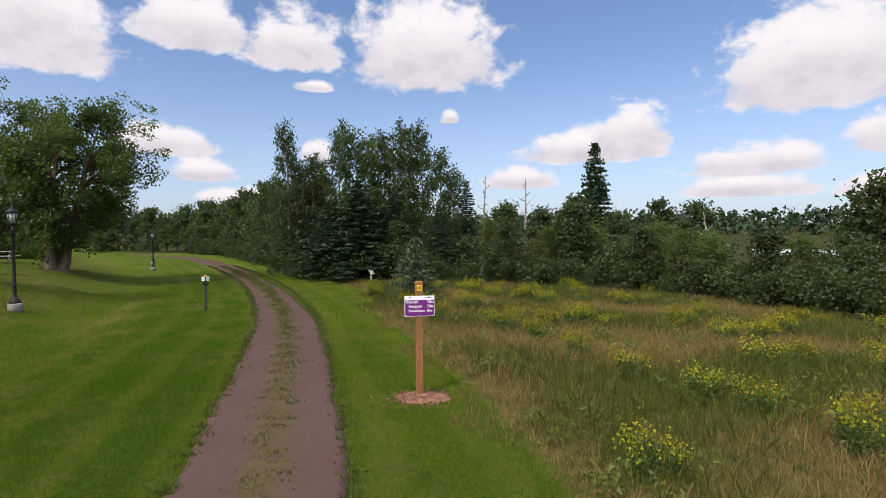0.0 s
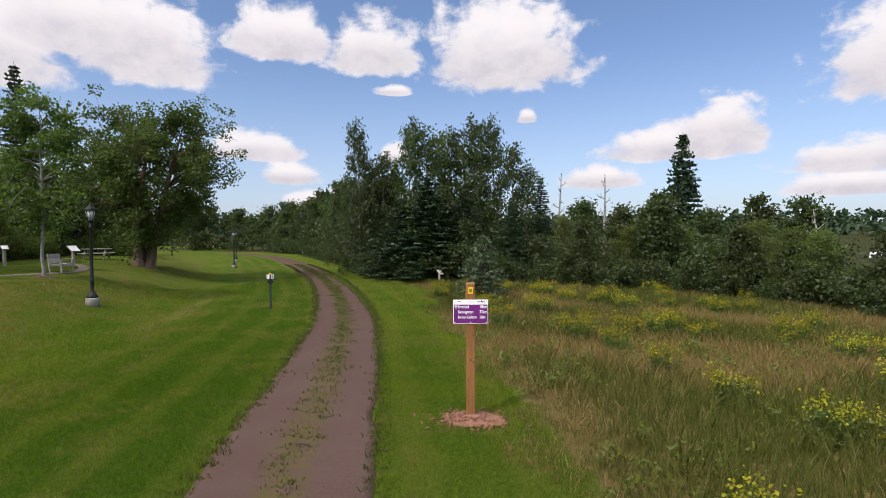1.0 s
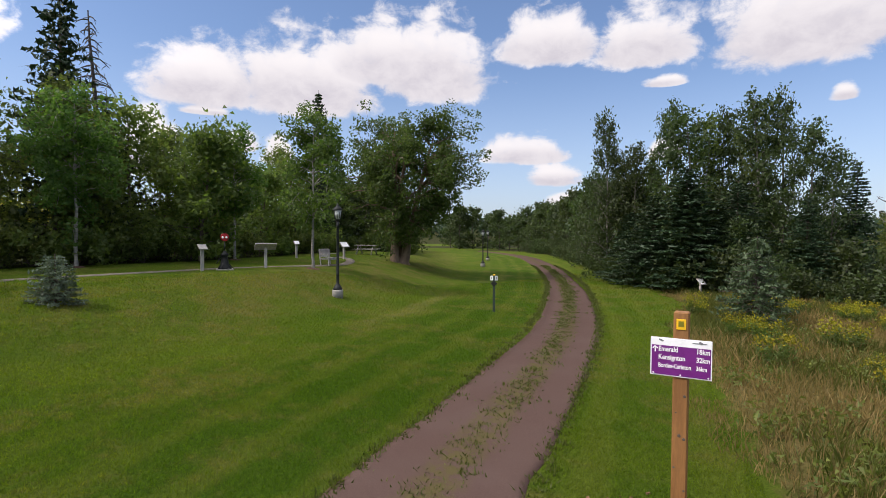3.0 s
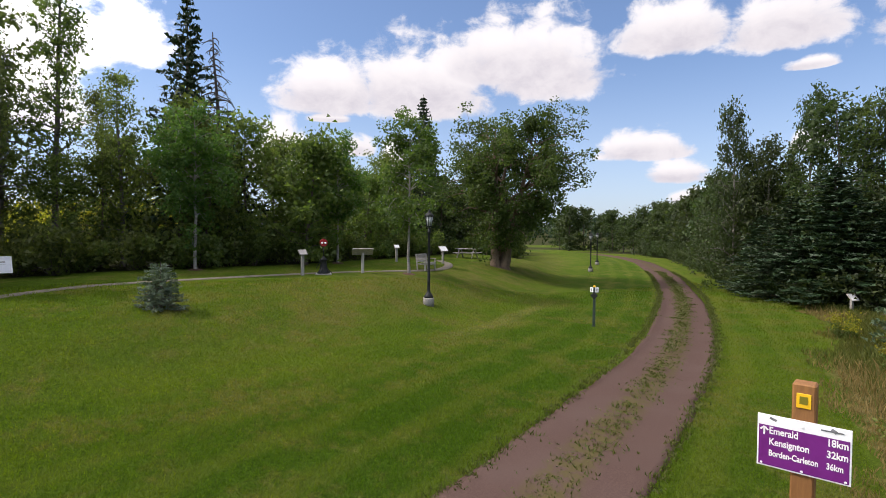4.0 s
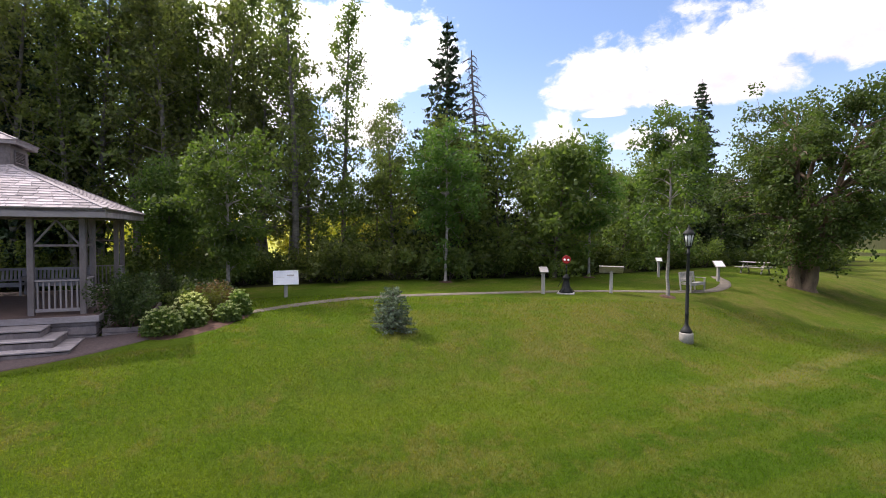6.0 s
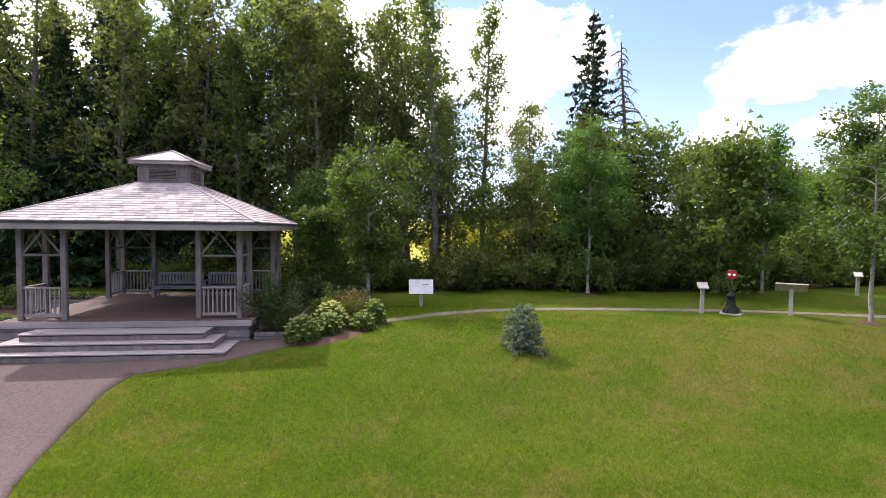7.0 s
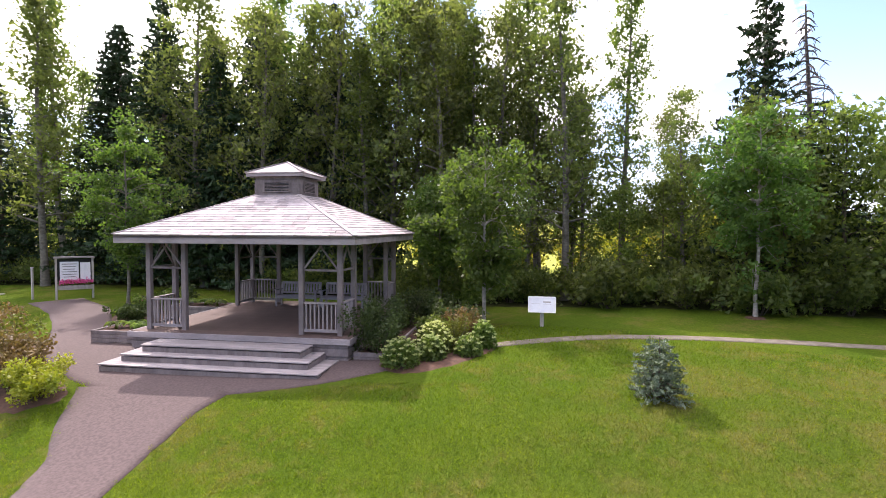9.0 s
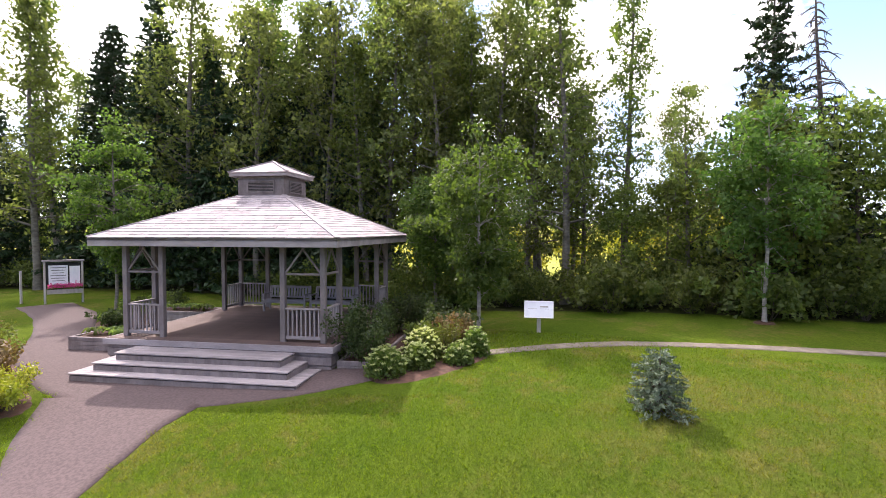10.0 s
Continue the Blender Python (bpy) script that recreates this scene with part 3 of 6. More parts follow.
def ribbon(name, line, half, material, label, lift=0.012, seed=1, rag=0.08, category="path", across=9):
    """A way laid on the ground along a line, with ragged edges and its own thickness."""
    rng = np.random.default_rng(seed)
    pts = np.array([tuple(v) for v in line])
    way = np.gradient(pts, axis=0)
    way /= np.linalg.norm(way, axis=1)[:, None]
    side = np.stack([-way[:, 1], way[:, 0]], -1)
    half = np.interp(np.linspace(0, 1, len(pts)), np.linspace(0, 1, len(np.atleast_1d(half))), np.atleast_1d(half))
    rough_l = np.convolve(rng.normal(0, rag, len(pts) + 4), np.ones(3) / 3, "same")[2:-2]
    rough_r = np.convolve(rng.normal(0, rag, len(pts) + 4), np.ones(3) / 3, "same")[2:-2]
    verts, weights = [], []
    for k in range(len(pts)):
        a, b = half[k] + rough_l[k], half[k] + rough_r[k]
        for s in np.linspace(-1, 1, across):
            q = pts[k] + side[k] * (s * (a if s > 0 else b))
            verts.append((q[0], q[1], 0.0))
            weights.append(s)
    verts = np.array(verts)
    verts[:, 2] = rise(verts[:, 0], verts[:, 1]) + lift * (1 - 0.5 * np.abs(np.array(weights)) ** 6)
    edge = np.abs(np.array(weights)) > 0.999
    skirt = verts[edge].copy()
    skirt[:, 2] -= lift + 0.05
    n = len(verts)
    at = np.arange(n).reshape(-1, across)
    faces = np.stack([at[:-1, :-1], at[:-1, 1:], at[1:, 1:], at[1:, :-1]], -1).reshape(-1, 4).tolist()
    for k in range(len(pts) - 1):
        a, b = n + 2 * k, n + 2 * k + 2
        faces.append((at[k, 0], at[k + 1, 0], b, a))
        faces.append((at[k + 1, -1], at[k, -1], a + 1, b + 1))
    me = mesh_of(name, np.concatenate([verts, skirt]), faces, material, True)
    layer = me.attributes.new("across", "FLOAT", "POINT")
    layer.data.foreach_set("value", np.array(weights + [1.0] * len(skirt), np.float32))
    return tagged(new(name, me), label, category, kind="structure")


ribbon("trail", [Vector((*p,)) for p in LINE], 1.08, STONE_DUST, "reddish-grey stone dust trail with a weedy crown", 0.014, 3, 0.045, "trail", 15)
PATH_LINE = glide([(-2.4, 2.7), (-4.4, 1.4), (-5.8, 0.5), (-7.1, -0.4), (-8.25, -1.2), (-9.35, -1.95), (-10.5, -2.65), (-11.5, -3.4), (-12.7, -4.1)], 0.3)
PATH_HALF = [0.70, 0.70, 0.70, 0.70, 0.72, 0.74, 0.96, 1.5, 2.1]
ribbon("gravel_path", PATH_LINE, PATH_HALF, GRAVEL, "pinkish gravel path that widens at the gazebo steps", 0.022, 5, 0.05, "path", 11)
APRON_LINE = glide([(-17.2, 0.6), (-15.9, -0.35), (-14.5, -1.6), (-13.3, -3.8), (-13.2, -6.2), (-13.5, -8.2), (-14.3, -10.6), (-15.7, -13.2), (-17.3, -16.5), (-18.6, -21.0)], 0.4)
ribbon("gravel_apron", APRON_LINE, [0.6, 0.85, 1.1, 1.4, 1.25, 1.0, 0.95, 1.1, 1.15, 1.1], GRAVEL,
       "pinkish gravel apron round the gazebo", 0.018, 6, 0.05, "path", 11)
ribbon("side_walk", glide([(-18.9, 1.9), (-20.2, 3.7), (-21.4, 5.7), (-22.7, 8.6), (-23.6, 12.4), (-24.1, 15.2), (-24.6, 19.2), (-25.6, 22.2), (-28.0, 24.4), (-31.5, 26.0)], 0.4), 0.27, WALK_STONE,
       "narrow pale stone-dust garden walk", 0.02, 7, 0.03, "path", 5)

# ---- plants ----


def chips(centers, seed, size, aspect=0.9):
    """Leaf blades as single triangles, for trees that stay far off."""
    r = np.random.default_rng(seed)
    n = len(centers)
    a = r.normal(size=(n, 3))
    a /= np.linalg.norm(a, axis=1)[:, None]
    b = np.cross(a, r.normal(size=(n, 3)))
    b /= np.maximum(np.linalg.norm(b, axis=1), 1e-6)[:, None]
    s = size * r.uniform(0.6, 1.4, n)[:, None]
    verts = np.stack([centers - a * s * 0.5 - b * s * 0.4 * aspect, centers + a * s * 0.6, centers - a * s * 0.3 + b * s * 0.5 * aspect], 1).reshape(-1, 3)
    return verts, np.arange(3 * n).reshape(-1, 3)


def quads(centers, normals_seed, size, aspect=0.6, flat=0.0):
    """Small leaf blades: a bent diamond for each centre, at random turns. flat: how far they keep level."""
    rng = np.random.default_rng(normals_seed)
    n = len(centers)
    a = rng.normal(size=(n, 3))
    a[:, 2] *= 1 - flat
    a /= np.linalg.norm(a, axis=1)[:, None]
    b = np.cross(a, rng.normal(size=(n, 3)))
    b /= np.maximum(np.linalg.norm(b, axis=1), 1e-6)[:, None]
    s = size * rng.uniform(0.6, 1.35, n)[:, None]
    a, b = a * s * 0.5, b * s * 0.5 * aspect
    verts = np.stack([centers - a, centers + b, centers + a, centers - b], 1).reshape(-1, 3)
    faces = np.arange(4 * n).reshape(-1, 4)
    return verts, faces


def tube(path, radii, sides=6):
    """Vertices and faces of a limb."""
    path = np.asarray(path, float)
    way = np.gradient(path, axis=0)
    way /= np.maximum(np.linalg.norm(way, axis=1), 1e-6)[:, None]
    ref = np.where(np.abs(way[:, 2:3]) > 0.9, [[1.0, 0, 0]], [[0, 0, 1.0]])
    u = np.cross(way, ref)
    u /= np.linalg.norm(u, axis=1)[:, None]
    v = np.cross(way, u)
    turn = np.linspace(0, 2 * np.pi, sides, endpoint=False)
    ring = path[:, None] + np.asarray(radii)[:, None, None] * (np.cos(turn)[None, :, None] * u[:, None] + np.sin(turn)[None, :, None] * v[:, None])
    n = len(path)
    at = np.arange(n * sides).reshape(n, sides)
    nxt = np.roll(at, -1, 1)
    faces = np.stack([at[:-1], nxt[:-1], nxt[1:], at[1:]], -1).reshape(-1, 4)
    return ring.reshape(-1, 3), faces


def joined(pieces):
    verts, faces, n = [], [], 0
    for v, f in pieces:
        verts.append(v)
        faces.append(np.asarray(f) + n)
        n += len(v)
    return np.concatenate(verts), np.concatenate(faces)


def limb(rng, start, way, length, bend, rise_by, n=6):
    """A crooked line for a branch."""
    way = np.asarray(way, float)
    way = way / np.linalg.norm(way)
    p, out = np.asarray(start, float), []
    for k in range(n):
        out.append(p.copy())
        way = way + rng.normal(0, bend, 3) + np.array([0, 0, rise_by])
        way /= np.linalg.norm(way)
        p = p + way * length / (n - 1)
    return np.array(out)


def broadleaf(name, m, height, spread, bare, leaves, leaf, seed, leaf_mat, bark, label, group="", top=0.35, trunk_r=None, limbs=16, clump=0.5, lean=0.03, stems=1, upswept=0.0):
    """A broadleaved tree: tapered trunk(s) with limbs, twigs and a crown of leaf clumps with gaps."""
    rng = np.random.default_rng(seed)
    tree = thing(name, m, label, "tree", group)
    wood, tips = [], []
    trunk_r = trunk_r or height * 0.011 + 0.02
    for s in range(stems):
        a = 2 * np.pi * s / max(stems, 1) + rng.uniform(0, 1)
        tilt = 0.0 if stems == 1 else 0.28
        trunk = limb(rng, (0.25 * (stems > 1) * np.cos(a), 0.25 * (stems > 1) * np.sin(a), -0.15), (tilt * np.cos(a), tilt * np.sin(a), 1), height * 0.97, lean, 0.04, 12)
        trunk[:, :2] *= (1 if stems == 1 else 0.9)
        trunk[:, 2] *= height / trunk[-1, 2]
        radii = trunk_r * (1 - np.linspace(0, 1, 12)) ** 0.8 + 0.012
        radii[0] *= 1.35
        wood.append(tube(trunk, radii, 8))
        for k in range(limbs // stems):
            f = bare + (0.97 - bare) * (k + rng.uniform(0, 1)) / (limbs // stems)
            base = np.array([np.interp(f, np.linspace(0, 1, 12), trunk[:, j]) for j in range(3)])
            g = (f - bare) / (1 - bare)
            wide = spread * (np.sin(np.pi * min(1, (g * (1 - top) + top * 0.75)) ** 0.8) * 0.9 + 0.15) * rng.uniform(0.7, 1.15)
            wide *= 1 - 0.6 * upswept * g * g
            turn = k * 2.4 + rng.uniform(-0.5, 0.5)
            up = rng.uniform(0.15, 0.6) + 0.5 * g + upswept * rng.uniform(0.5, 1.3)
            line = limb(rng, base, (np.cos(turn), np.sin(turn), up), wide, 0.13, -0.02, 6)
            thick = max(0.014, trunk_r * (1 - f) * 0.55)
            wood.append(tube(line[[0, 2, 3, 5]], np.linspace(thick, 0.008, 4), 3))
            tips += [(line[n], line[n + 1], 1.0) for n in range(1, 5)] + [(line[3], line[5], 1.0)]
            for _ in range(1):
                q = line[rng.integers(2, 5)]
                twig = limb(rng, q, rng.normal(0, 1, 3) + [0, 0, 0.4], wide * 0.45, 0.15, 0.0, 4)
                wood.append(tube(twig, np.linspace(thick * 0.5, 0.006, 4), 3))
                tips += [(twig[1], twig[2], 0.8), (twig[2], twig[3], 0.8)]
        tips += [(trunk[-3], trunk[-2], 0.7), (trunk[-2], trunk[-1], 0.5)]
    begin, end, loose = np.array([t[0] for t in tips]), np.array([t[1] for t in tips]), np.array([t[2] for t in tips])
    part("trunk", mesh_of("trunk", *joined(wood), bark, True), bark, tree)
    share = rng.gamma(1.4 + 2.5 * upswept, 1.0, len(tips))
    pick = rng.choice(len(tips), leaves, p=share / share.sum())
    f = rng.uniform(0, 1.15, leaves)[:, None]
    size = clump * 0.36 * (0.55 + 0.25 * spread)
    off = rng.normal(0, 1, (leaves, 3)) * size * loose[pick][:, None] * rng.uniform(0.5, 1.3, len(tips))[pick][:, None]
    off *= 1 - 0.55 * upswept * np.clip(begin[pick][:, 2:] / height, 0, 1) ** 2
    off[:, 2] *= 0.7 + 0.8 * upswept
    where = begin[pick] + (end - begin)[pick] * f + off
    where[:, 2] = np.maximum(where[:, 2], height * bare * 0.8)
    part("crown", mesh_of("crown", *chips(where, seed + 7, leaf * 1.25), leaf_mat), leaf_mat, tree)
    return tree


def round_tree(name, m, label, crown, fork, leaves, leaf, seed, leaf_mat, bark, trunk_r, stems=1, boughs=70, clump=0.55, group="", gaps=0.15, lobes=0.25):
    """A tree whose boughs reach into an ellipsoid crown (middle and radii); the trunk forks at a height into stems."""
    r = np.random.default_rng(seed)
    tree = thing(name, m, label, "tree", group)
    mid, rad = np.array(crown[:3]), np.array(crown[3:])
    wood, frame_pts = [], []
    for k in range(stems):
        a = 2 * np.pi * k / stems + 0.6
        off = 0.16 * trunk_r * 6 * (stems > 1)
        top = mid + np.array([np.cos(a) * rad[0] * 0.35 * (stems > 1), np.sin(a) * rad[1] * 0.35 * (stems > 1), rad[2] * 0.8])
        base = np.array([np.cos(a) * off, np.sin(a) * off, -0.15])
        bend = np.array([np.cos(a) * off * 1.6, np.sin(a) * off * 1.6, fork])
        t = np.linspace(0, 1, 14)[:, None]
        line = (1 - t) ** 2 * base + 2 * t * (1 - t) * bend + t * t * top + np.concatenate([np.zeros((2, 3)), r.normal(0, 0.07 if stems > 1 else 0.025, (12, 3))])
        radii = trunk_r * (1 - t[:, 0]) ** 0.75 + 0.015
        radii[0] *= 1.4
        wood.append(tube(line, radii, 8))
        frame_pts += [(q, rr) for q, rr in zip(line[3:], radii[3:])]
    joints = np.array([q for q, _ in frame_pts])
    tips = []
    for k in range(boughs):
        v = r.normal(0, 1, 3)
        v /= np.linalg.norm(v)
        goal = mid + v * rad * r.uniform(0.55, 1.0) * (1 + lobes * 1.6 * noise.noise(v * 1.7 + np.array([seed, 0.0, 0.0])))
        cost = np.linalg.norm(joints - goal, axis=1) + 1.2 * np.maximum(0, joints[:, 2] - goal[2])
        n = int(cost.argmin())
        a, b = joints[n], goal
        t = np.linspace(0, 1, 6)[:, None]
        sag = np.array([0, 0, 0.16 * np.linalg.norm(b - a)]) * np.sin(t * np.pi)
        line = a + (b - a) * t + sag + r.normal(0, 0.05, (6, 3)) * t
        wood.append(tube(line, np.linspace(min(frame_pts[n][1] * 0.6, 0.10), 0.008, 6), 5))
        tips += [line[3], line[4], line[5], line[5]]
        for _ in range(2):
            twig = limb(r, line[r.integers(2, 5)], v + r.normal(0, 0.8, 3), np.linalg.norm(b - a) * 0.4 + 0.3, 0.15, 0.0, 4)
            wood.append(tube(twig, np.linspace(0.015, 0.005, 4), 3))
            tips.append(twig[-1])
    tips = np.array(tips)
    tips = tips[r.uniform(0, 1, len(tips)) > gaps]
    part("trunk", mesh_of("trunk", *joined(wood), bark, True), bark, tree)
    off = r.normal(0, 1, (leaves, 3))
    off *= (r.uniform(0.2, 1, leaves) ** 0.7 / np.maximum(np.linalg.norm(off, axis=1), 0.3))[:, None] * clump
    where = tips[r.integers(0, len(tips), leaves)] + off * np.array([1, 1, 0.75])
    part("crown", mesh_of("crown", *quads(where, seed + 7, leaf, 0.65), leaf_mat), leaf_mat, tree)
    return tree


def conifer(name, m, height, spread, seed, label, leaf_mat=None, bare=0.06, group="", density=1.0, category="tree", sparse=0.0, full=0.85):
    """A spruce: a straight trunk with whorls of drooping boughs that carry needle sprays."""
    rng = np.random.default_rng(seed)
    leaf_mat = leaf_mat or NEEDLES
    tree = thing(name, m, label, category, group)
    trunk = np.stack([rng.normal(0, 0.01 * height / 10, 9), rng.normal(0, 0.01 * height / 10, 9), np.linspace(-0.1, height, 9)], -1)
    wood = [tube(trunk, np.linspace(height * 0.014 + 0.02, 0.01, 9), 8)]
    sprays = []
    rows = int((10 + height * 2.0) * density)
    for k in range(rows):
        f = bare + (0.99 - bare) * (k / rows) ** 0.9
        reach = spread * (1 - f) ** full + 0.06 * spread
        if rng.uniform() < sparse:
            continue
        for j in range(int(5 + 4 * (1 - f))):
            turn = 2 * np.pi * j / (5 + 4 * (1 - f)) + k * 0.9 + rng.uniform(-0.3, 0.3)
            far = reach * rng.uniform(0.65, 1.12)
            z = f * height
            tip = np.array([np.cos(turn) * far, np.sin(turn) * far, z - far * rng.uniform(0.05, 0.28)])
            base = np.array([0, 0, z])
            if far > 0.5:
                mid = (base + tip) / 2 - [0, 0, 0.05 * far]
                wood.append(tube(np.array([base, mid, tip]), [0.012 + far * 0.008, 0.01, 0.005], 3))
            n = max(7, int(far * (21 if height > 3 else 60)))
            t = rng.uniform(0.18, 1.05, n)[:, None]
            side = np.array([-np.sin(turn), np.cos(turn), 0])
            q = base + (tip - base) * t + side * rng.normal(0, 0.16, (n, 1)) * far * (1.15 - t) + np.array([0, 0, -0.06]) * rng.uniform(0, 1, (n, 1)) * far
            q[:, 2] += 0.12 * far * (t[:, 0] ** 2)
            sprays.append(q)
    sprays = np.concatenate(sprays)
    part("trunk", mesh_of("trunk", *joined(wood), BARK, True), BARK, tree)
    blades = quads(sprays, seed + 3, 0.11, 0.35) if height < 3 else chips(sprays, seed + 3, min(0.34, 0.10 + height * 0.022), 0.5)
    part("crown", mesh_of("crown", *blades, leaf_mat), leaf_mat, tree)
    return tree


def shrub(name, m, height, spread, leaves, leaf, seed, leaf_mat, label, group="", category="shrub", bloom=None, blooms=0, aspect=0.6, floor=0.04, cheap=False):
    """A bush: several stems from the ground and an uneven heap of leaves, some with blooms on top."""
    rng = np.random.default_rng(seed)
    bush = thing(name, m, label, category, group)
    wood, tips = [], []
    for k in range(9):
        a = k * 2.4
        line = limb(rng, (0.08 * np.cos(a), 0.08 * np.sin(a), -0.05), (np.cos(a) * spread, np.sin(a) * spread, height * rng.uniform(0.7, 1.5)), np.hypot(height, spread) * rng.uniform(0.6, 0.85), 0.12, 0.0, 5)
        wood.append(tube(line, np.linspace(0.012 + 0.006 * height, 0.005, 5), 3))
        tips += [line[2], line[3], line[4]]
    tips = np.array(tips)
    part("stem", mesh_of("stem", *joined(wood), BARK, True), BARK, bush)
    lumps = np.concatenate([tips, np.stack([rng.normal(0, spread * 0.42, 14), rng.normal(0, spread * 0.42, 14), rng.uniform(0.12, 0.75, 14) * height], -1)])
    off = rng.normal(0, 1, (leaves, 3))
    off *= (rng.uniform(0.3, 1, leaves) / np.maximum(np.linalg.norm(off, axis=1), 0.3))[:, None] * np.array([spread * 0.36, spread * 0.36, height * 0.24])
    where = lumps[rng.integers(0, len(lumps), leaves)] + off
    where[:, 2] = np.clip(where[:, 2], floor + leaf * 0.3, None)
    blades = chips(where, seed + 5, leaf * 1.2) if cheap else quads(where, seed + 5, leaf, aspect)
    part("foliage", mesh_of("foliage", *blades, leaf_mat), leaf_mat, bush)
    if bloom:
        heads = lumps[rng.integers(0, len(lumps), max(4, blooms // 30))] + [0, 0, height * 0.2]
        q = heads[rng.integers(0, len(heads), blooms)] + rng.normal(0, 0.05, (blooms, 3))
        tagged(part("bloom", mesh_of("bloom", *quads(q, seed + 6, leaf * 0.6, 0.8), bloom), bloom, bush), kind="stuff")
    return bush


def stand(x, y, turn=0.0, size=1.0, tall=None, sink=0.0):
    """A pose on the ground, with the plant's own size."""
    return pose(x, y, low(x, y) - sink, 0, 0, turn) @ Matrix.Diagonal((size, size, tall or size, 1))

# ---- woods and single trees ----
rng = np.random.default_rng(11)
tall = [broadleaf("poplar_tree", stand(*at), h, s, b, 4700, 0.16, 20 + k, mat, PALE_BARK, "tall slender poplar with pale trunk in the wood", "woodland trees", 0.45, limbs=38, clump=0.9, upswept=0.16)
        for k, (at, h, s, b, mat) in enumerate([((-29.5, 1.5), 15.5, 2.3, 0.22, LEAF_POPLAR), ((-30.0, -6.5), 16.5, 2.6, 0.30, LEAF_POPLAR), ((-33.5, -1.0), 17.0, 2.1, 0.2, LEAF_BRIGHT)])]
medium = [broadleaf("maple_tree", stand(*at), h, s, b, 4600, 0.175, 30 + k, mat, BARK, "leafy green broadleaved tree in the dense wood edge", "woodland trees", 0.3, limbs=22, clump=1.15)
          for k, (at, h, s, b, mat) in enumerate([((-29.8, 9.0), 8.0, 2.6, 0.07, LEAF_MID), ((-29.5, 15.5), 7.0, 2.6, 0.06, LEAF_BRIGHT), ((-30.0, -14.0), 9.0, 2.8, 0.10, LEAF_MID)])]
firs = [conifer("spruce_tree", stand(*at), h, s, 40 + k, "dark green spruce tree standing among the woods", group="woodland trees")
        for k, (at, h, s) in enumerate([((-29.5, -10.5), 15.0, 3.3), ((-32.0, -17.0), 16.5, 3.6)])]
dusky = [broadleaf("maple_tree", stand(*at), h, s, 0.06, 4600, 0.175, 38 + k, LEAF_DEEP, BARK, "dark green broadleaved tree across the meadow", "woodland trees", 0.3, limbs=22, clump=1.1)
         for k, (at, h, s) in enumerate([((4.0, 37.6), 5.4, 1.9), ((-17.5, 42.0), 6.8, 2.4)])]
distant = [broadleaf("maple_tree", stand(*at), h, s, b, 2300, 0.27, 35 + k, mat, BARK, "leafy green tree far along the trail", "woodland trees", 0.3, limbs=14, clump=1.3)
           for k, (at, h, s, b, mat) in enumerate([((-46.0, 40.0), 8.0, 2.6, 0.05, LEAF_DEEP), ((-52.0, 47.0), 7.5, 2.7, 0.05, LEAF_DEEP)])]
aspen = [broadleaf("aspen_tree", stand(*at), h, s, b, 5000, 0.17, 44 + k, mat, PALE_BARK, "tall wide-crowned aspen standing in the wood", "woodland trees", 0.42, limbs=40, clump=0.85, upswept=0.15)
         for k, (at, h, s, b, mat) in enumerate([((-29.0, -8.0), 15.5, 3.3, 0.16, LEAF_POPLAR), ((-12.6, 41.2), 11.2, 3.2, 0.10, LEAF_DEEP)])]
under = [shrub("undergrowth_shrub", stand(*at), h, s, 1700, 0.15, 50 + k, mat, "dense green undergrowth bush at the wood's edge", "undergrowth", cheap=True)
         for k, (at, h, s, mat) in enumerate([((-27.2, 4.0), 2.3, 1.6, LEAF_MID), ((-27.6, 9.5), 1.7, 1.5, LEAF_BRIGHT), ((-26.6, -4.0), 2.8, 1.7, LEAF_MID)])]


thicket = [shrub("undergrowth_shrub", stand(*at), h, s, 1900, 0.13, 54 + k, LEAF_DEEP, "dark green thicket bush across the meadow", "undergrowth", cheap=True)
           for k, (at, h, s) in enumerate([((0.5, 37.0), 2.6, 1.5), ((7.5, 35.0), 1.9, 1.4)])]


def along(line, f, depth):
    """The place at a share f of a line, so many metres to its left."""
    pts = np.array([tuple(v) for v in glide(line, 1.0)])
    k = f * (len(pts) - 1)
    i = min(int(k), len(pts) - 2)
    p, way = pts[i] + (pts[i + 1] - pts[i]) * (k - i), pts[i + 1] - pts[i]
    way = way / np.linalg.norm(way)
    return p + np.array([-way[1], way[0]]) * depth


def plant(kinds, x, y, size, tall_by=1.0):
    ob = kinds[int(rng.integers(len(kinds)))]
    return copy_thing(ob, stand(x, y, rng.uniform(0, 360), size, size * tall_by))


# the wood behind the gazebo: spruces to the south, poplars in the middle, low broadleaves to the north
def stations(line, low_f, high_f, gap, depth, jitter):
    """Places along a stretch of a line, one for each gap in metres."""
    length = np.linalg.norm(np.diff(np.array([tuple(v) for v in glide(line, 1.0)]), axis=0), axis=1).sum() * (high_f - low_f)
    count = max(1, int(length / gap))
    for k in range(count):
        yield along(line, low_f + (high_f - low_f) * (k + rng.uniform(0.1, 0.9)) / count, depth + rng.uniform(-jitter, jitter))


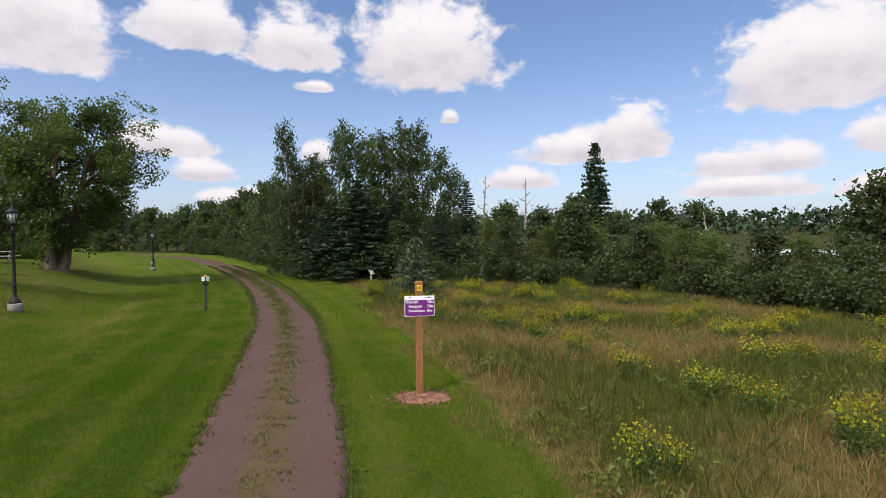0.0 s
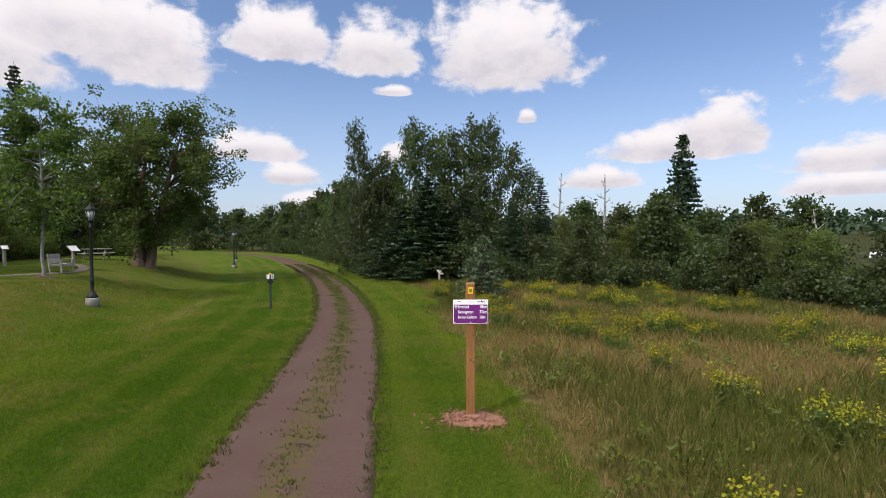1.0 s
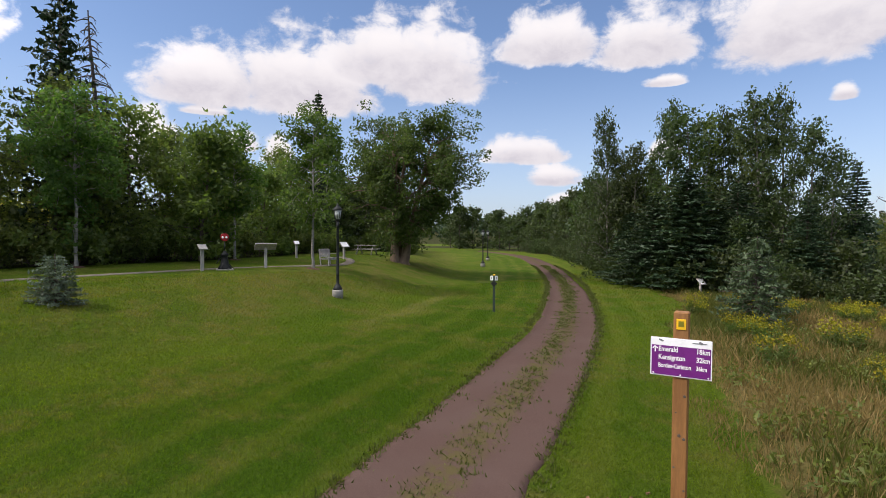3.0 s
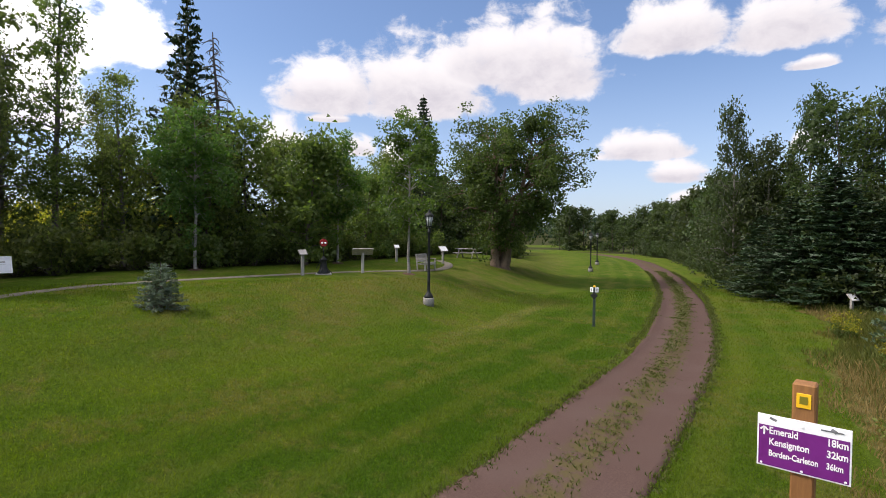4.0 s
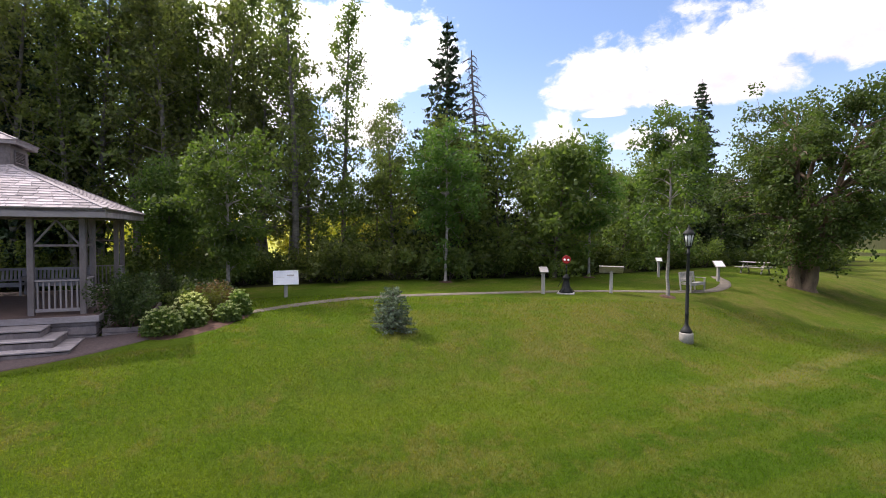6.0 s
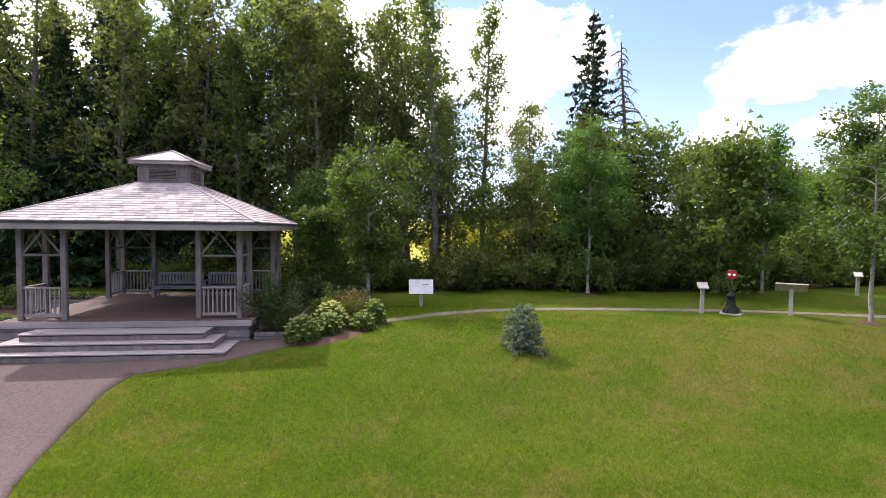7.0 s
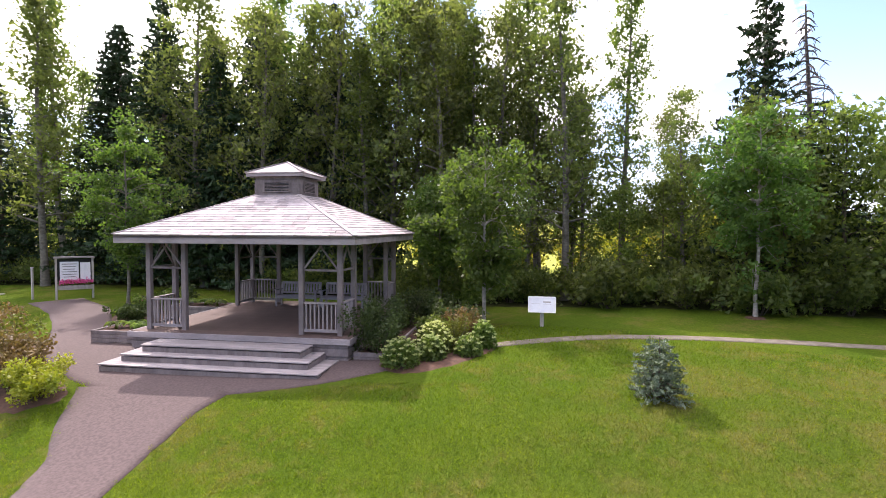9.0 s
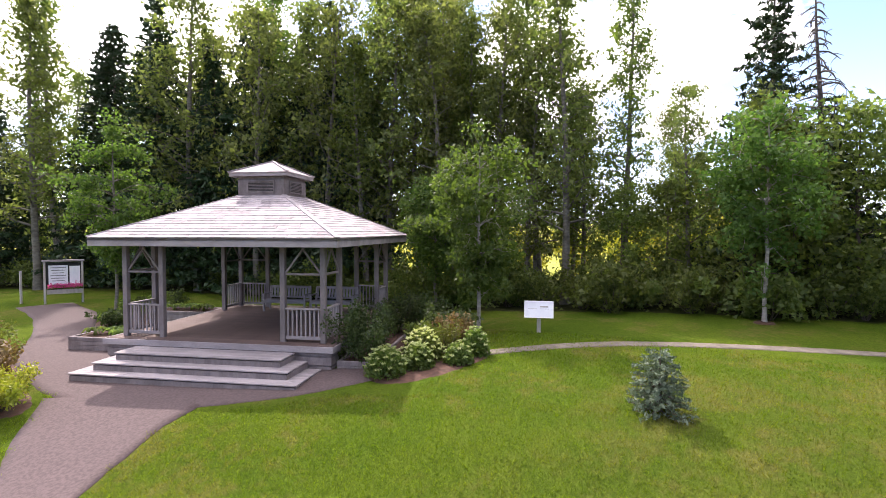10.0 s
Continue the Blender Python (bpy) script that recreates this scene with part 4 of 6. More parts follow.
for depth, gap in [(2.4, 3.1), (5.6, 4.2), (9.4, 6.5)]:
    for x, y in stations(WOODS_LEFT, 0.12, 0.72, gap, depth, 1.2):
        u = rng.uniform()
        if depth > 9 and -16 < y < 17:
            continue
        if y < -9:
            plant(firs if u < 0.45 else tall if u < 0.85 else medium, x, y, rng.uniform(0.85, 1.15))
        elif y < -1:
            plant(tall if u < 0.55 else firs if u < 0.65 else medium, x, y, rng.uniform(0.78, 0.98) * (1 if u < 0.65 else 0.6))
        elif y < 7:
            plant(medium if u < 0.55 or depth < 4 else tall, x, y, rng.uniform(0.5, 0.8)) if u > 0.35 or depth > 4 else None
        elif y < 22:
            plant(medium if depth < 8 else distant, x, y, rng.uniform(0.75, 1.0))
        else:
            plant(distant if y > 32 else medium, x, y, rng.uniform(0.7, 1.0))
for x, y in stations(WOODS_LEFT, 0.13, 0.40, 5.4, 7.0, 3.0):
    plant(tall if rng.uniform() < 0.75 else medium, x, y, rng.uniform(0.75, 1.0) if y < -7 else rng.uniform(0.5, 0.8))
for depth in (2.5, 6.0):
    for x, y in stations(WOODS_LEFT, 0.72, 0.99, 3.6, depth, 1.5):
        plant(distant, x, y, rng.uniform(0.7, 1.0))
for k in range(16):
    x, y = -92 + 3.0 * k + rng.uniform(-1, 1), 100 - 0.2 * k + rng.uniform(-3, 3)
    plant(distant, x, y, rng.uniform(0.95, 1.25))
for depth, gap in [(0.9, 1.55), (3.2, 3.2)]:
    for x, y in stations(WOODS_LEFT, 0.13, 0.80, gap, depth, 0.7):
        plant(under, x, y, rng.uniform(0.55, 0.95) + 0.06 * depth)
# bushes at the far side of the wood, their backlight painted as bright yellow
far_bush = shrub("field_bush", stand(-46.5, 2.0), 4.2, 2.6, 1800, 0.30, 61, LEAF_SUNLIT, "yellow-green bush beyond the wood, with sunlight put into its leaf colour", "field bushes")
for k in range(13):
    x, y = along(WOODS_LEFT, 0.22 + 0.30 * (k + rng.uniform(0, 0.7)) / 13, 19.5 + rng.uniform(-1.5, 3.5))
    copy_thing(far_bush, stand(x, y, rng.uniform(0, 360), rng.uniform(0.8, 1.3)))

# the trees across the trail
for depth, gap in [(1.9, 2.5), (4.8, 3.2), (8.8, 5.0)]:
    for x, y in stations(WOODS_RIGHT, 0.10, 0.93, gap, depth, 0.9):
        u = rng.uniform()
        if x < -24:
            plant(distant, x, y, rng.uniform(0.85, 1.12))
        elif x < -9:
            plant(dusky if depth < 6 else distant, x, y, rng.uniform(0.7, 0.95)) if u < 0.75 or depth < 3 else plant(tall, x, y, rng.uniform(0.58, 0.68))
        elif x < -3:
            plant(dusky, x, y, rng.uniform(0.55, 0.75))
        else:
            plant((dusky if u < 0.55 else medium) if u < 0.85 else firs, x, y, rng.uniform(0.54, 0.78) * (1 if u < 0.55 or u >= 0.85 else 0.75) * (1 if u < 0.85 else 0.36) * (1.0 + 0.015 * depth), 0.95)
for depth, gap in [(0.2, 1.7), (2.6, 2.6)]:
    for x, y in stations(WOODS_RIGHT, 0.12, 0.93, gap, depth, 0.6):
        plant(thicket, x, y, rng.uniform(0.65, 1.15) + 0.1 * depth)
for k, (x, y, s) in enumerate(((-18.2, 40.4, 1.06), (-16.4, 40.8, 0.84), (-14.3, 41.2, 1.08), (-11.0, 42.3, 1.02), (-8.9, 42.7, 1.08), (-7.6, 42.9, 1.08), (-6.1, 42.2, 0.88), (-5.1, 42.4, 0.72), (-22.8, 46.8, 0.68), (-25.6, 50.5, 0.62), (-19.6, 42.0, 0.72), (-17.6, 41.6, 0.80))):
    copy_thing(aspen[1], stand(x, y, 67 * k, 0.52 * s if k in (0, 2, 3, 5, 8) else 0.8 * s, s))
# the skyline over the wood
for x, y, s, kind in ((-31.9, 3.9, 0.89, 2), (-33.2, 0.5, 0.90, 0), (-34.6, 5.8, 0.60, 0), (-30.6, -2.2, 0.92, 1), (-34.5, 15.0, 0.46, 0)):
    copy_thing(tall[kind], stand(x, y, 77 * s, s * 0.9, s))
for k, (x, y, s) in enumerate(((-21.8, -28.8, 1.15), (-26.0, -19.6, 1.1), (-30.4, -18.0, 1.15), (-28.5, -13.1, 1.05), (-30.5, -9.6, 1.08), (-33.2, -8.4, 1.1), (-32.4, -5.7, 1.05), (-35.4, -6.4, 1.15), (-30.6, -3.4, 0.86))):
    copy_thing(tall[k % 3], stand(x, y, 50 * k, s))
for k, (x, y, s) in enumerate(((-26.4, -15.2, 1.0), (-27.6, -11.2, 1.02), (-30.4, -5.0, 1.04), (-29.0, -17.4, 1.08), (-33.6, -3.4, 1.0), (-30.2, -0.6, 0.80), (-31.0, 6.6, 0.62))):
    copy_thing(aspen[0], stand(x, y, 83 * k, s * 0.95, s))
for k, (x, y, s) in enumerate(((-25.6, -27.0, 1.15), (-25.9, -23.0, 1.12), (-27.8, -16.8, 1.12), (-31.2, -13.8, 1.1))):
    copy_thing(firs[k % 2], stand(x, y, 50 * k, s * 1.1, s))
copy_thing(firs[0], stand(-4.05, 43.6, 40, 0.56, 0.52))
for x, y, wide, high in ((-11.6, 37.6, 1.15, 0.46), (-13.8, 37.9, 0.9, 0.36), (-9.0, 38.4, 0.9, 0.40), (-16.2, 40.0, 0.7, 0.30), (-5.6, 38.6, 0.6, 0.34)):
    copy_thing(firs[1], stand(x, y, 30 * x, wide, high))
conifer("old_spruce", stand(7.23, 49.9), 11.6, 2.7, 71, "tall ragged dark spruce above the low trees", density=1.3, bare=0.34, sparse=0.2)
copy_thing(firs[0], stand(7.0, 48.8, 200, 0.66, 0.42))
for k in range(6):
    copy_thing(distant[k % 2], stand(-1.0 + 3.2 * k, 48.6 - 0.9 * k + (k % 3), 70 * k, 0.66 + 0.05 * (k % 3)))


def snag(m, height, seed, label, boughs=14, bare=0.3, droop=-0.1, material=None):
    """A dead tree: grey trunk and broken bare boughs."""
    material = material or DEAD_WOOD
    r = np.random.default_rng(seed)
    tree = thing("dead_tree", m, label, "dead tree")
    trunk = limb(r, (0, 0, -0.1), (0, 0, 1), height, 0.03, 0.02, 10)
    wood = [tube(trunk, np.linspace(height * 0.017 + 0.02, 0.03, 10), 7)]
    for k in range(boughs):
        f = bare + (0.98 - bare) * k / boughs
        base = np.array([np.interp(f, np.linspace(0, 1, 10), trunk[:, j]) for j in range(3)])
        a = k * 2.4
        reach = height * 0.17 * (1.15 - f) * r.uniform(0.5, 1.3) + 0.25
        line = limb(r, base, (np.cos(a), np.sin(a), 0.2), reach, 0.18, droop, 6)
        wood.append(tube(line, np.linspace(0.05, 0.014, 6), 4))
        for _ in range(3):
            twig = limb(r, line[r.integers(2, 5)], r.normal(0, 1, 3), reach * 0.4, 0.2, droop, 4)
            wood.append(tube(twig, np.linspace(0.022, 0.010, 4), 3))
    part("trunk", mesh_of("trunk", *joined(wood), material, True), material, tree)
    return tree


conifer("tall_spruce", stand(-31.9, 9.7), 14.9, 3.0, 81, "tall dark spruce rising over the wood", density=0.8)
snag(stand(-34.5, 11.8), 14.0, 82, "dead grey spruce with drooping bare boughs", 85, 0.25, -0.30, SNAG_WOOD)
conifer("half_dead_spruce", stand(-34.2, 12.2), 9.6, 3.1, 83, "half-dead spruce at the foot of a bare snag", density=0.7)
conifer("distant_spruce", stand(-45.0, 32.8), 15.7, 3.0, 84, "pointed dark spruce behind the old willow")
snag(stand(13.7, 40.2), 5.2, 85, "bleached dead tree with forked bare limbs at the meadow", 8, 0.35, 0.25)
snag(stand(-2.9, 50.5), 8.6, 86, "bare dead tree over the thicket", 10, 0.4, 0.15)
snag(stand(0.7, 50.5), 8.4, 87, "slim bare dead tree over the thicket", 8, 0.5, 0.2)
snag(stand(17.4, 38.6), 4.3, 88, "pale broken dead trunk at the meadow's edge", 5, 0.5, 0.2)
round_tree("old_willow", stand(-28.7, 29.2), "large old spreading tree with leaning trunks on the lawn", (0.4, 0.8, 6.1, 4.6, 4.9, 4.3), 1.5, 52000, 0.18, 91, LEAF_WILLOW, WILLOW_BARK, 0.36, 3, 230, 0.62, lobes=0.40)
for k, (x, y, tree_h, wide, text) in enumerate([
        (-23.38, 18.79, 8.0, 2.0, "young lawn tree with slim pale trunk and leafy crown"), (-26.85, 9.3, 7.9, 1.75, "young lawn tree with slim pale trunk at the wood's edge"),
        (-22.05, 0.5, 6.7, 1.75, "bright green young tree behind the flower bed"), (-29.9, 17.6, 7.3, 1.7, "young lawn tree with slim grey trunk near the pump"),
        (-19.3, -16.3, 8.5, 1.9, "leafy cone-shaped tree behind the gazebo's planter"), (-25.6, -3.2, 6.0, 1.3, "slim young tree behind the gazebo")]):
    round_tree("lawn_tree", stand(x, y), text, (0, 0, tree_h * 0.62, wide, wide, tree_h * 0.37), tree_h * 0.4, 9500, 0.155, 92 + k, LEAF_FRESH, BIRCH_BARK if k < 4 else PALE_BARK, 0.065, 1, 46, 0.5, "young lawn trees")
copy_thing(dusky[0], stand(20.3, 32.4, 30, 1.2))
copy_thing(dusky[1], stand(23.0, 33.5, 90, 0.98))
conifer("small_spruce", stand(-16.6, 6.92), 1.30, 0.66, 97, "small blue-green spruce on the lawn", BLUE_NEEDLES, 0.02, density=1.5, full=0.42, category="small spruce")
conifer("young_pine", stand(-5.0, 25.9), 3.3, 1.45, 98, "bushy grey-green young pine at the meadow's edge", PINE_NEEDLES, 0.03, density=1.7, full=0.62, category="small pine")


def far_woods():
    """Forest on the far ridge, past counting."""
    r = np.random.default_rng(5)
    n = 26000
    az = np.radians(r.uniform(-100, 75, n))
    d = r.uniform(255, 430, n)
    x, y = d * np.sin(az), d * np.cos(az)
    tree = r.integers(0, 2200, n)
    r2 = np.random.default_rng(6)
    ta, td, th = np.radians(r2.uniform(-100, 75, 2200)), r2.uniform(255, 430, 2200), r2.uniform(4, 9.5, 2200)
    up = r.uniform(0, 1, n)
    wide = (1 - up) * 2.2 + 0.3
    x, y = td[tree] * np.sin(ta[tree]) + r.normal(0, 1, n) * wide, td[tree] * np.cos(ta[tree]) + r.normal(0, 1, n) * wide
    z = rise(x, y) + 12.0 * ease(np.hypot(x, y), 200, 420) * 0.85 + up * th[tree] - 0.5
    me = mesh_of("far_woods", *quads(np.stack([x, y, z], -1), 8, 3.0, 0.6), NEEDLES)
    tagged(new("far_woods", me), "dark forest on the distant ridge", "woods", kind="stuff")


far_woods()


def meadow():
    """Tall dry grass beside the trail, thick near it and thinner far off."""
    r = np.random.default_rng(15)
    n = 600000
    x = r.uniform(-30, 34, n)
    y = 1.0 + 46 * r.uniform(0, 1, n) ** 1.6
    keep = x < 6 + 1.2 * y
    d = beside(x, y)
    clear = past(WOODS_RIGHT, x, y)
    edge_wobble = 0.35 * np.sin(y * 1.3) + 0.2 * np.sin(y * 3.7 + x)
    keep &= (-d > mown(y) - 0.1 + edge_wobble) & (clear > -1.2) & (np.hypot(x + 1.79, y - 9.68) > 0.7) & (y < 46)
    x, y = x[keep], y[keep]
    d = -beside(x, y)
    z = rise(x, y)
    far = np.hypot(x, y)
    patch = np.array([noise.noise((a * 0.22, b * 0.22, 3.0)) for a, b in zip(x, y)])
    h = (0.14 + 0.22 * ease(d - mown(y), 0.0, 1.3)) * r.uniform(0.4, 1.3, len(x)) * (1 + 0.6 * patch)
    wide = 0.0015 + 0.00048 * far
    a = r.uniform(0, 2 * np.pi, len(x))
    lean = r.normal(0, 0.34, (len(x), 2)) * h[:, None]
    u = np.stack([np.cos(a) * wide, np.sin(a) * wide, 0 * a], -1)
    base = np.stack([x, y, z - 0.02], -1)
    mid = base + np.stack([lean[:, 0] * 0.35, lean[:, 1] * 0.35, h * 0.55], -1)
    tip = base + np.stack([lean[:, 0], lean[:, 1], h], -1)
    straw = 0.34 * ease(d - mown(y), 1.6, 0.1) + 0.30 * np.exp(-((x - 6.0) / 3.4) ** 2 - ((y - 15.5) / 5.0) ** 2)
    green = (patch + r.normal(0, 0.16, len(x))) > straw - 0.10
    for name, some, mat, text in (("tall_grass", ~green, SEDGE, "tall straw-coloured meadow grass gone to seed"), ("meadow_grass", green, GREEN_GRASS, "green meadow grass and weeds among the straw")):
        k = int(some.sum())
        v = np.stack([base[some] - u[some], base[some] + u[some], mid[some] + 0.8 * u[some], tip[some], mid[some] - 0.8 * u[some]], 1).reshape(-1, 3)
        f = np.arange(5 * k).reshape(-1, 5)
        tagged(new(name, mesh_of(name, v, f, mat)), text, "grass", kind="stuff")


meadow()


def meadow_weeds():
    """Low leafy weeds between the meadow's grass, in drifts."""
    r = np.random.default_rng(57)
    n = 5200
    x, y = r.uniform(-4, 22, n), 2.0 + 30 * r.uniform(0, 1, n) ** 1.4
    keep = (-beside(x, y) > mown(y) + 0.4) & (past(WOODS_RIGHT, x, y) > -0.5) & (np.hypot(x + 1.79, y - 9.68) > 0.8)
    keep &= np.array([noise.noise((a * 0.45, b * 0.45, 21.0)) for a, b in zip(x, y)]) + r.normal(0, 0.12, n) > 0.10
    x, y = x[keep], y[keep]
    h = r.uniform(0.12, 0.42, len(x))
    k = 22
    at = np.repeat(np.stack([x, y, rise(x, y)], -1), k, 0)
    tall_by = np.repeat(h, k)
    at += np.stack([r.normal(0, 0.10, len(at)), r.normal(0, 0.10, len(at)), tall_by * r.uniform(0.2, 1.0, len(at))], -1)
    tagged(new("meadow_weeds", mesh_of("meadow_weeds", *chips(at, 58, 0.085, 0.6), LEAF_OLIVE)), "low green leafy weeds in the dry meadow", "weeds", kind="stuff")


meadow_weeds()


def goldenrod(name, m, stems, spread, height, seed, label, group="goldenrod clumps"):
    """A clump of goldenrod: leafy stalks with plumes of yellow bloom."""
    r = np.random.default_rng(seed)
    plant_ob = thing(name, m, label, "wildflower", group)
    wood, leaves, plumes = [], [], []
    for k in range(stems):
        a, q = r.uniform(0, 2 * np.pi), spread * np.sqrt(r.uniform())
        h = height * r.uniform(0.75, 1.1)
        line = limb(r, (q * np.cos(a), q * np.sin(a), -0.03), (0.12 * np.cos(a), 0.12 * np.sin(a), 1), h, 0.05, 0.0, 5)
        wood.append(tube(line, np.linspace(0.006, 0.004, 5), 3))
        t = r.uniform(0.1, 0.8, 30)
        leaves.append(np.stack([np.interp(t, np.linspace(0, 1, 5), line[:, j]) for j in range(3)], -1) + r.normal(0, 0.05, (30, 3)))
        top = line[-1]
        plumes.append(top + r.normal(0, 1, (16, 3)) * np.array([0.075, 0.075, 0.07]) + np.array([0.05 * np.cos(a), 0.05 * np.sin(a), -0.03]))
    tagged(part("stalk", mesh_of("stalk", *joined(wood), GREEN_GRASS), GREEN_GRASS, plant_ob), kind="stuff")
    part("foliage", mesh_of("foliage", *quads(np.concatenate(leaves), seed, 0.11, 0.3), LEAF_BRIGHT), LEAF_BRIGHT, plant_ob)
    tagged(part("bloom", mesh_of("bloom", *quads(np.concatenate(plumes), seed + 1, 0.055, 0.8), GOLDENROD), GOLDENROD, plant_ob), kind="stuff")
    return plant_ob


rods = [goldenrod("goldenrod", stand(*at), n, s, h, 110 + k, "green goldenrod clump with yellow plumes in the meadow") for k, (at, n, s, h) in enumerate([((5.4, 8.4), 20, 0.34, 0.72), ((5.9, 13.4), 26, 0.42, 0.70), ((6.8, 13.6), 14, 0.28, 0.64)])]


# near clumps one by one, then the mass of yellow farther off
spots = np.random.default_rng(19)
for x, y in [(1.7, 6.9), (4.25, 9.8), (3.5, 10.3), (2.46, 11.7), (1.59, 13.7), (8.4, 13.1), (9.0, 12.6), (6.6, 17.6), (7.3, 17.2), (4.9, 8.0), (-0.4, 17.6), (0.6, 16.2), (9.4, 15.2), (8.2, 18.4), (7.6, 22.4)]:
    copy_thing(rods[int(spots.integers(3))], stand(x, y, spots.uniform(0, 360), spots.uniform(0.7, 1.0)))
for k in range(150):
    x, y = spots.uniform(-8, 18), spots.uniform(17, 35)
    if beside(x, y) > -5.0 or past(WOODS_RIGHT, x, y) < 0.5 or noise.noise((x * 0.16, y * 0.22, 9.0)) < 0.10 - 0.30 * float(ease(y, 23, 29)):
        continue
    copy_thing(rods[int(spots.integers(3))], stand(x, y, spots.uniform(0, 360), spots.uniform(0.8, 1.2)))


def lawn_blades():
    """Mown grass blades where the lawn lies nearest, and weeds on the trail's crown and edges."""
    r = np.random.default_rng(23)
    n = 2400000
    x, y = r.uniform(-24, 2.5, n), r.uniform(-9, 42, n)
    far = np.hypot(np.maximum(0, np.maximum(x - 0.2, -5.3 - x)) + 0.25 * np.abs(x), np.maximum(0, np.maximum(y - 7.5, -y)) + 3.5)
    keep = r.uniform(0, 1, n) < np.clip((7.4 / far) ** 2, 0.05, 1) * 0.9
    x, y, far = x[keep], y[keep], far[keep]
    d = beside(x, y)
    path = np.array([tuple(v) for v in PATH_LINE])
    near = ((np.stack([x, y], -1)[:, None] - path[None, ::3]) ** 2).sum(-1)
    gap = np.sqrt(near.min(1)) - np.interp(near.argmin(1) * 3 / len(path), np.linspace(0, 1, len(PATH_HALF)), PATH_HALF)
    here = np.stack([x, y], -1)

    def clear_of(line, room):
        pts = np.array([tuple(v) for v in line])
        return ((here[:, None] - pts[None]) ** 2).sum(-1).min(1) > room ** 2

    u, v = (x + 18.17) * -0.316 + (y + 5.25) * 0.949, (x + 18.17) * 0.949 + (y + 5.25) * 0.316
    keep = (np.abs(d) > 1.06) & (d > -mown(y) - 0.1) & (gap > 0.10) & (x > -22.0) & ~((np.abs(u) < 5.9) & (np.abs(v) < 5.0))
    keep &= clear_of(APRON_LINE[::2], 1.30) & clear_of(glide([(-16.6, 0.7), (-18.2, 1.0), (-20.2, 0.2)], 0.4), 1.25) & clear_of(glide([(-10.8, -6.4), (-11.6, -9.5), (-13.2, -13.6)], 0.5), 1.0)
    x, y, far, d = x[keep], y[keep], far[keep], d[keep]
    h = r.uniform(0.022, 0.055, len(x)) * (1 + 0.02 * far)
    a = r.uniform(0, 2 * np.pi, len(x))
    wide = 0.0030 + 0.0005 * far
    u = np.stack([np.cos(a) * wide, np.sin(a) * wide, 0 * a], -1)
    base = np.stack([x, y, rise(x, y) - 0.004], -1)
    tip = base + np.stack([r.normal(0, 0.03, len(x)), r.normal(0, 0.03, len(x)), h], -1)
    v = np.stack([base - u, base + u, tip], 1).reshape(-1, 3)
    me = mesh_of("lawn_grass", v, np.arange(len(v)).reshape(-1, 3), LAWN_BLADE)
    layer = me.attributes.new("across", "FLOAT", "POINT")
    layer.data.foreach_set("value", np.repeat(d, 3).astype(np.float32))
    tagged(new("lawn_grass", me), "short mown green lawn grass", "grass", kind="stuff")
    # weeds on the crown come in tufts; thin ones line both edges
    tufts = []
    for k in range(len(LINE) - 1):
        p, side = LINE[k], np.array([-AHEAD[k][1], AHEAD[k][0]])
        if not 0 < p[1] < 48:
            continue
        for _ in range(7):
            if r.uniform() < 0.75:
                tufts.append((*(p + side * r.normal(0, 0.17) + AHEAD[k] * r.uniform(0, 0.35)), r.uniform(0.02, 0.06), r.uniform(0.06, 0.16)))
        for s in (-1, 1):
            for _ in range(3):
                tufts.append((*(p + side * s * r.normal(1.09, 0.05) + AHEAD[k] * r.uniform(0, 0.35)), r.uniform(0.03, 0.08), r.uniform(0.05, 0.10)))
    v = []
    for tx, ty, th, tw in tufts:
        for _ in range(14):
            bx, by, a = tx + r.normal(0, tw), ty + r.normal(0, tw * 0.6), r.uniform(0, 6.3)
            w2 = 0.007 + 0.0006 * math.hypot(tx, ty)
            z = 0.008
            v += [(bx - w2 * math.cos(a), by - w2 * math.sin(a), z), (bx + w2 * math.cos(a), by + w2 * math.sin(a), z), (bx + r.normal(0, 0.03), by + r.normal(0, 0.03), z + th * r.uniform(0.5, 1.3))]
    v = np.array(v)
    tagged(new("trail_weeds", mesh_of("trail_weeds", v, np.arange(len(v)).reshape(-1, 3), WEED)), "small dry green weeds on the trail", "weeds", kind="stuff")


lawn_blades()

# ---- the gazebo ----
DECK_Z, POST_AT, EAVE, EAVE_Z = 0.80, 3.0, 3.65, 3.435
gazebo = thing("gazebo", pose(-18.17, -5.25, 0.85, 0, 0, 108.4), "square weathered cedar gazebo with shingled roof, cupola and steps", "gazebo")


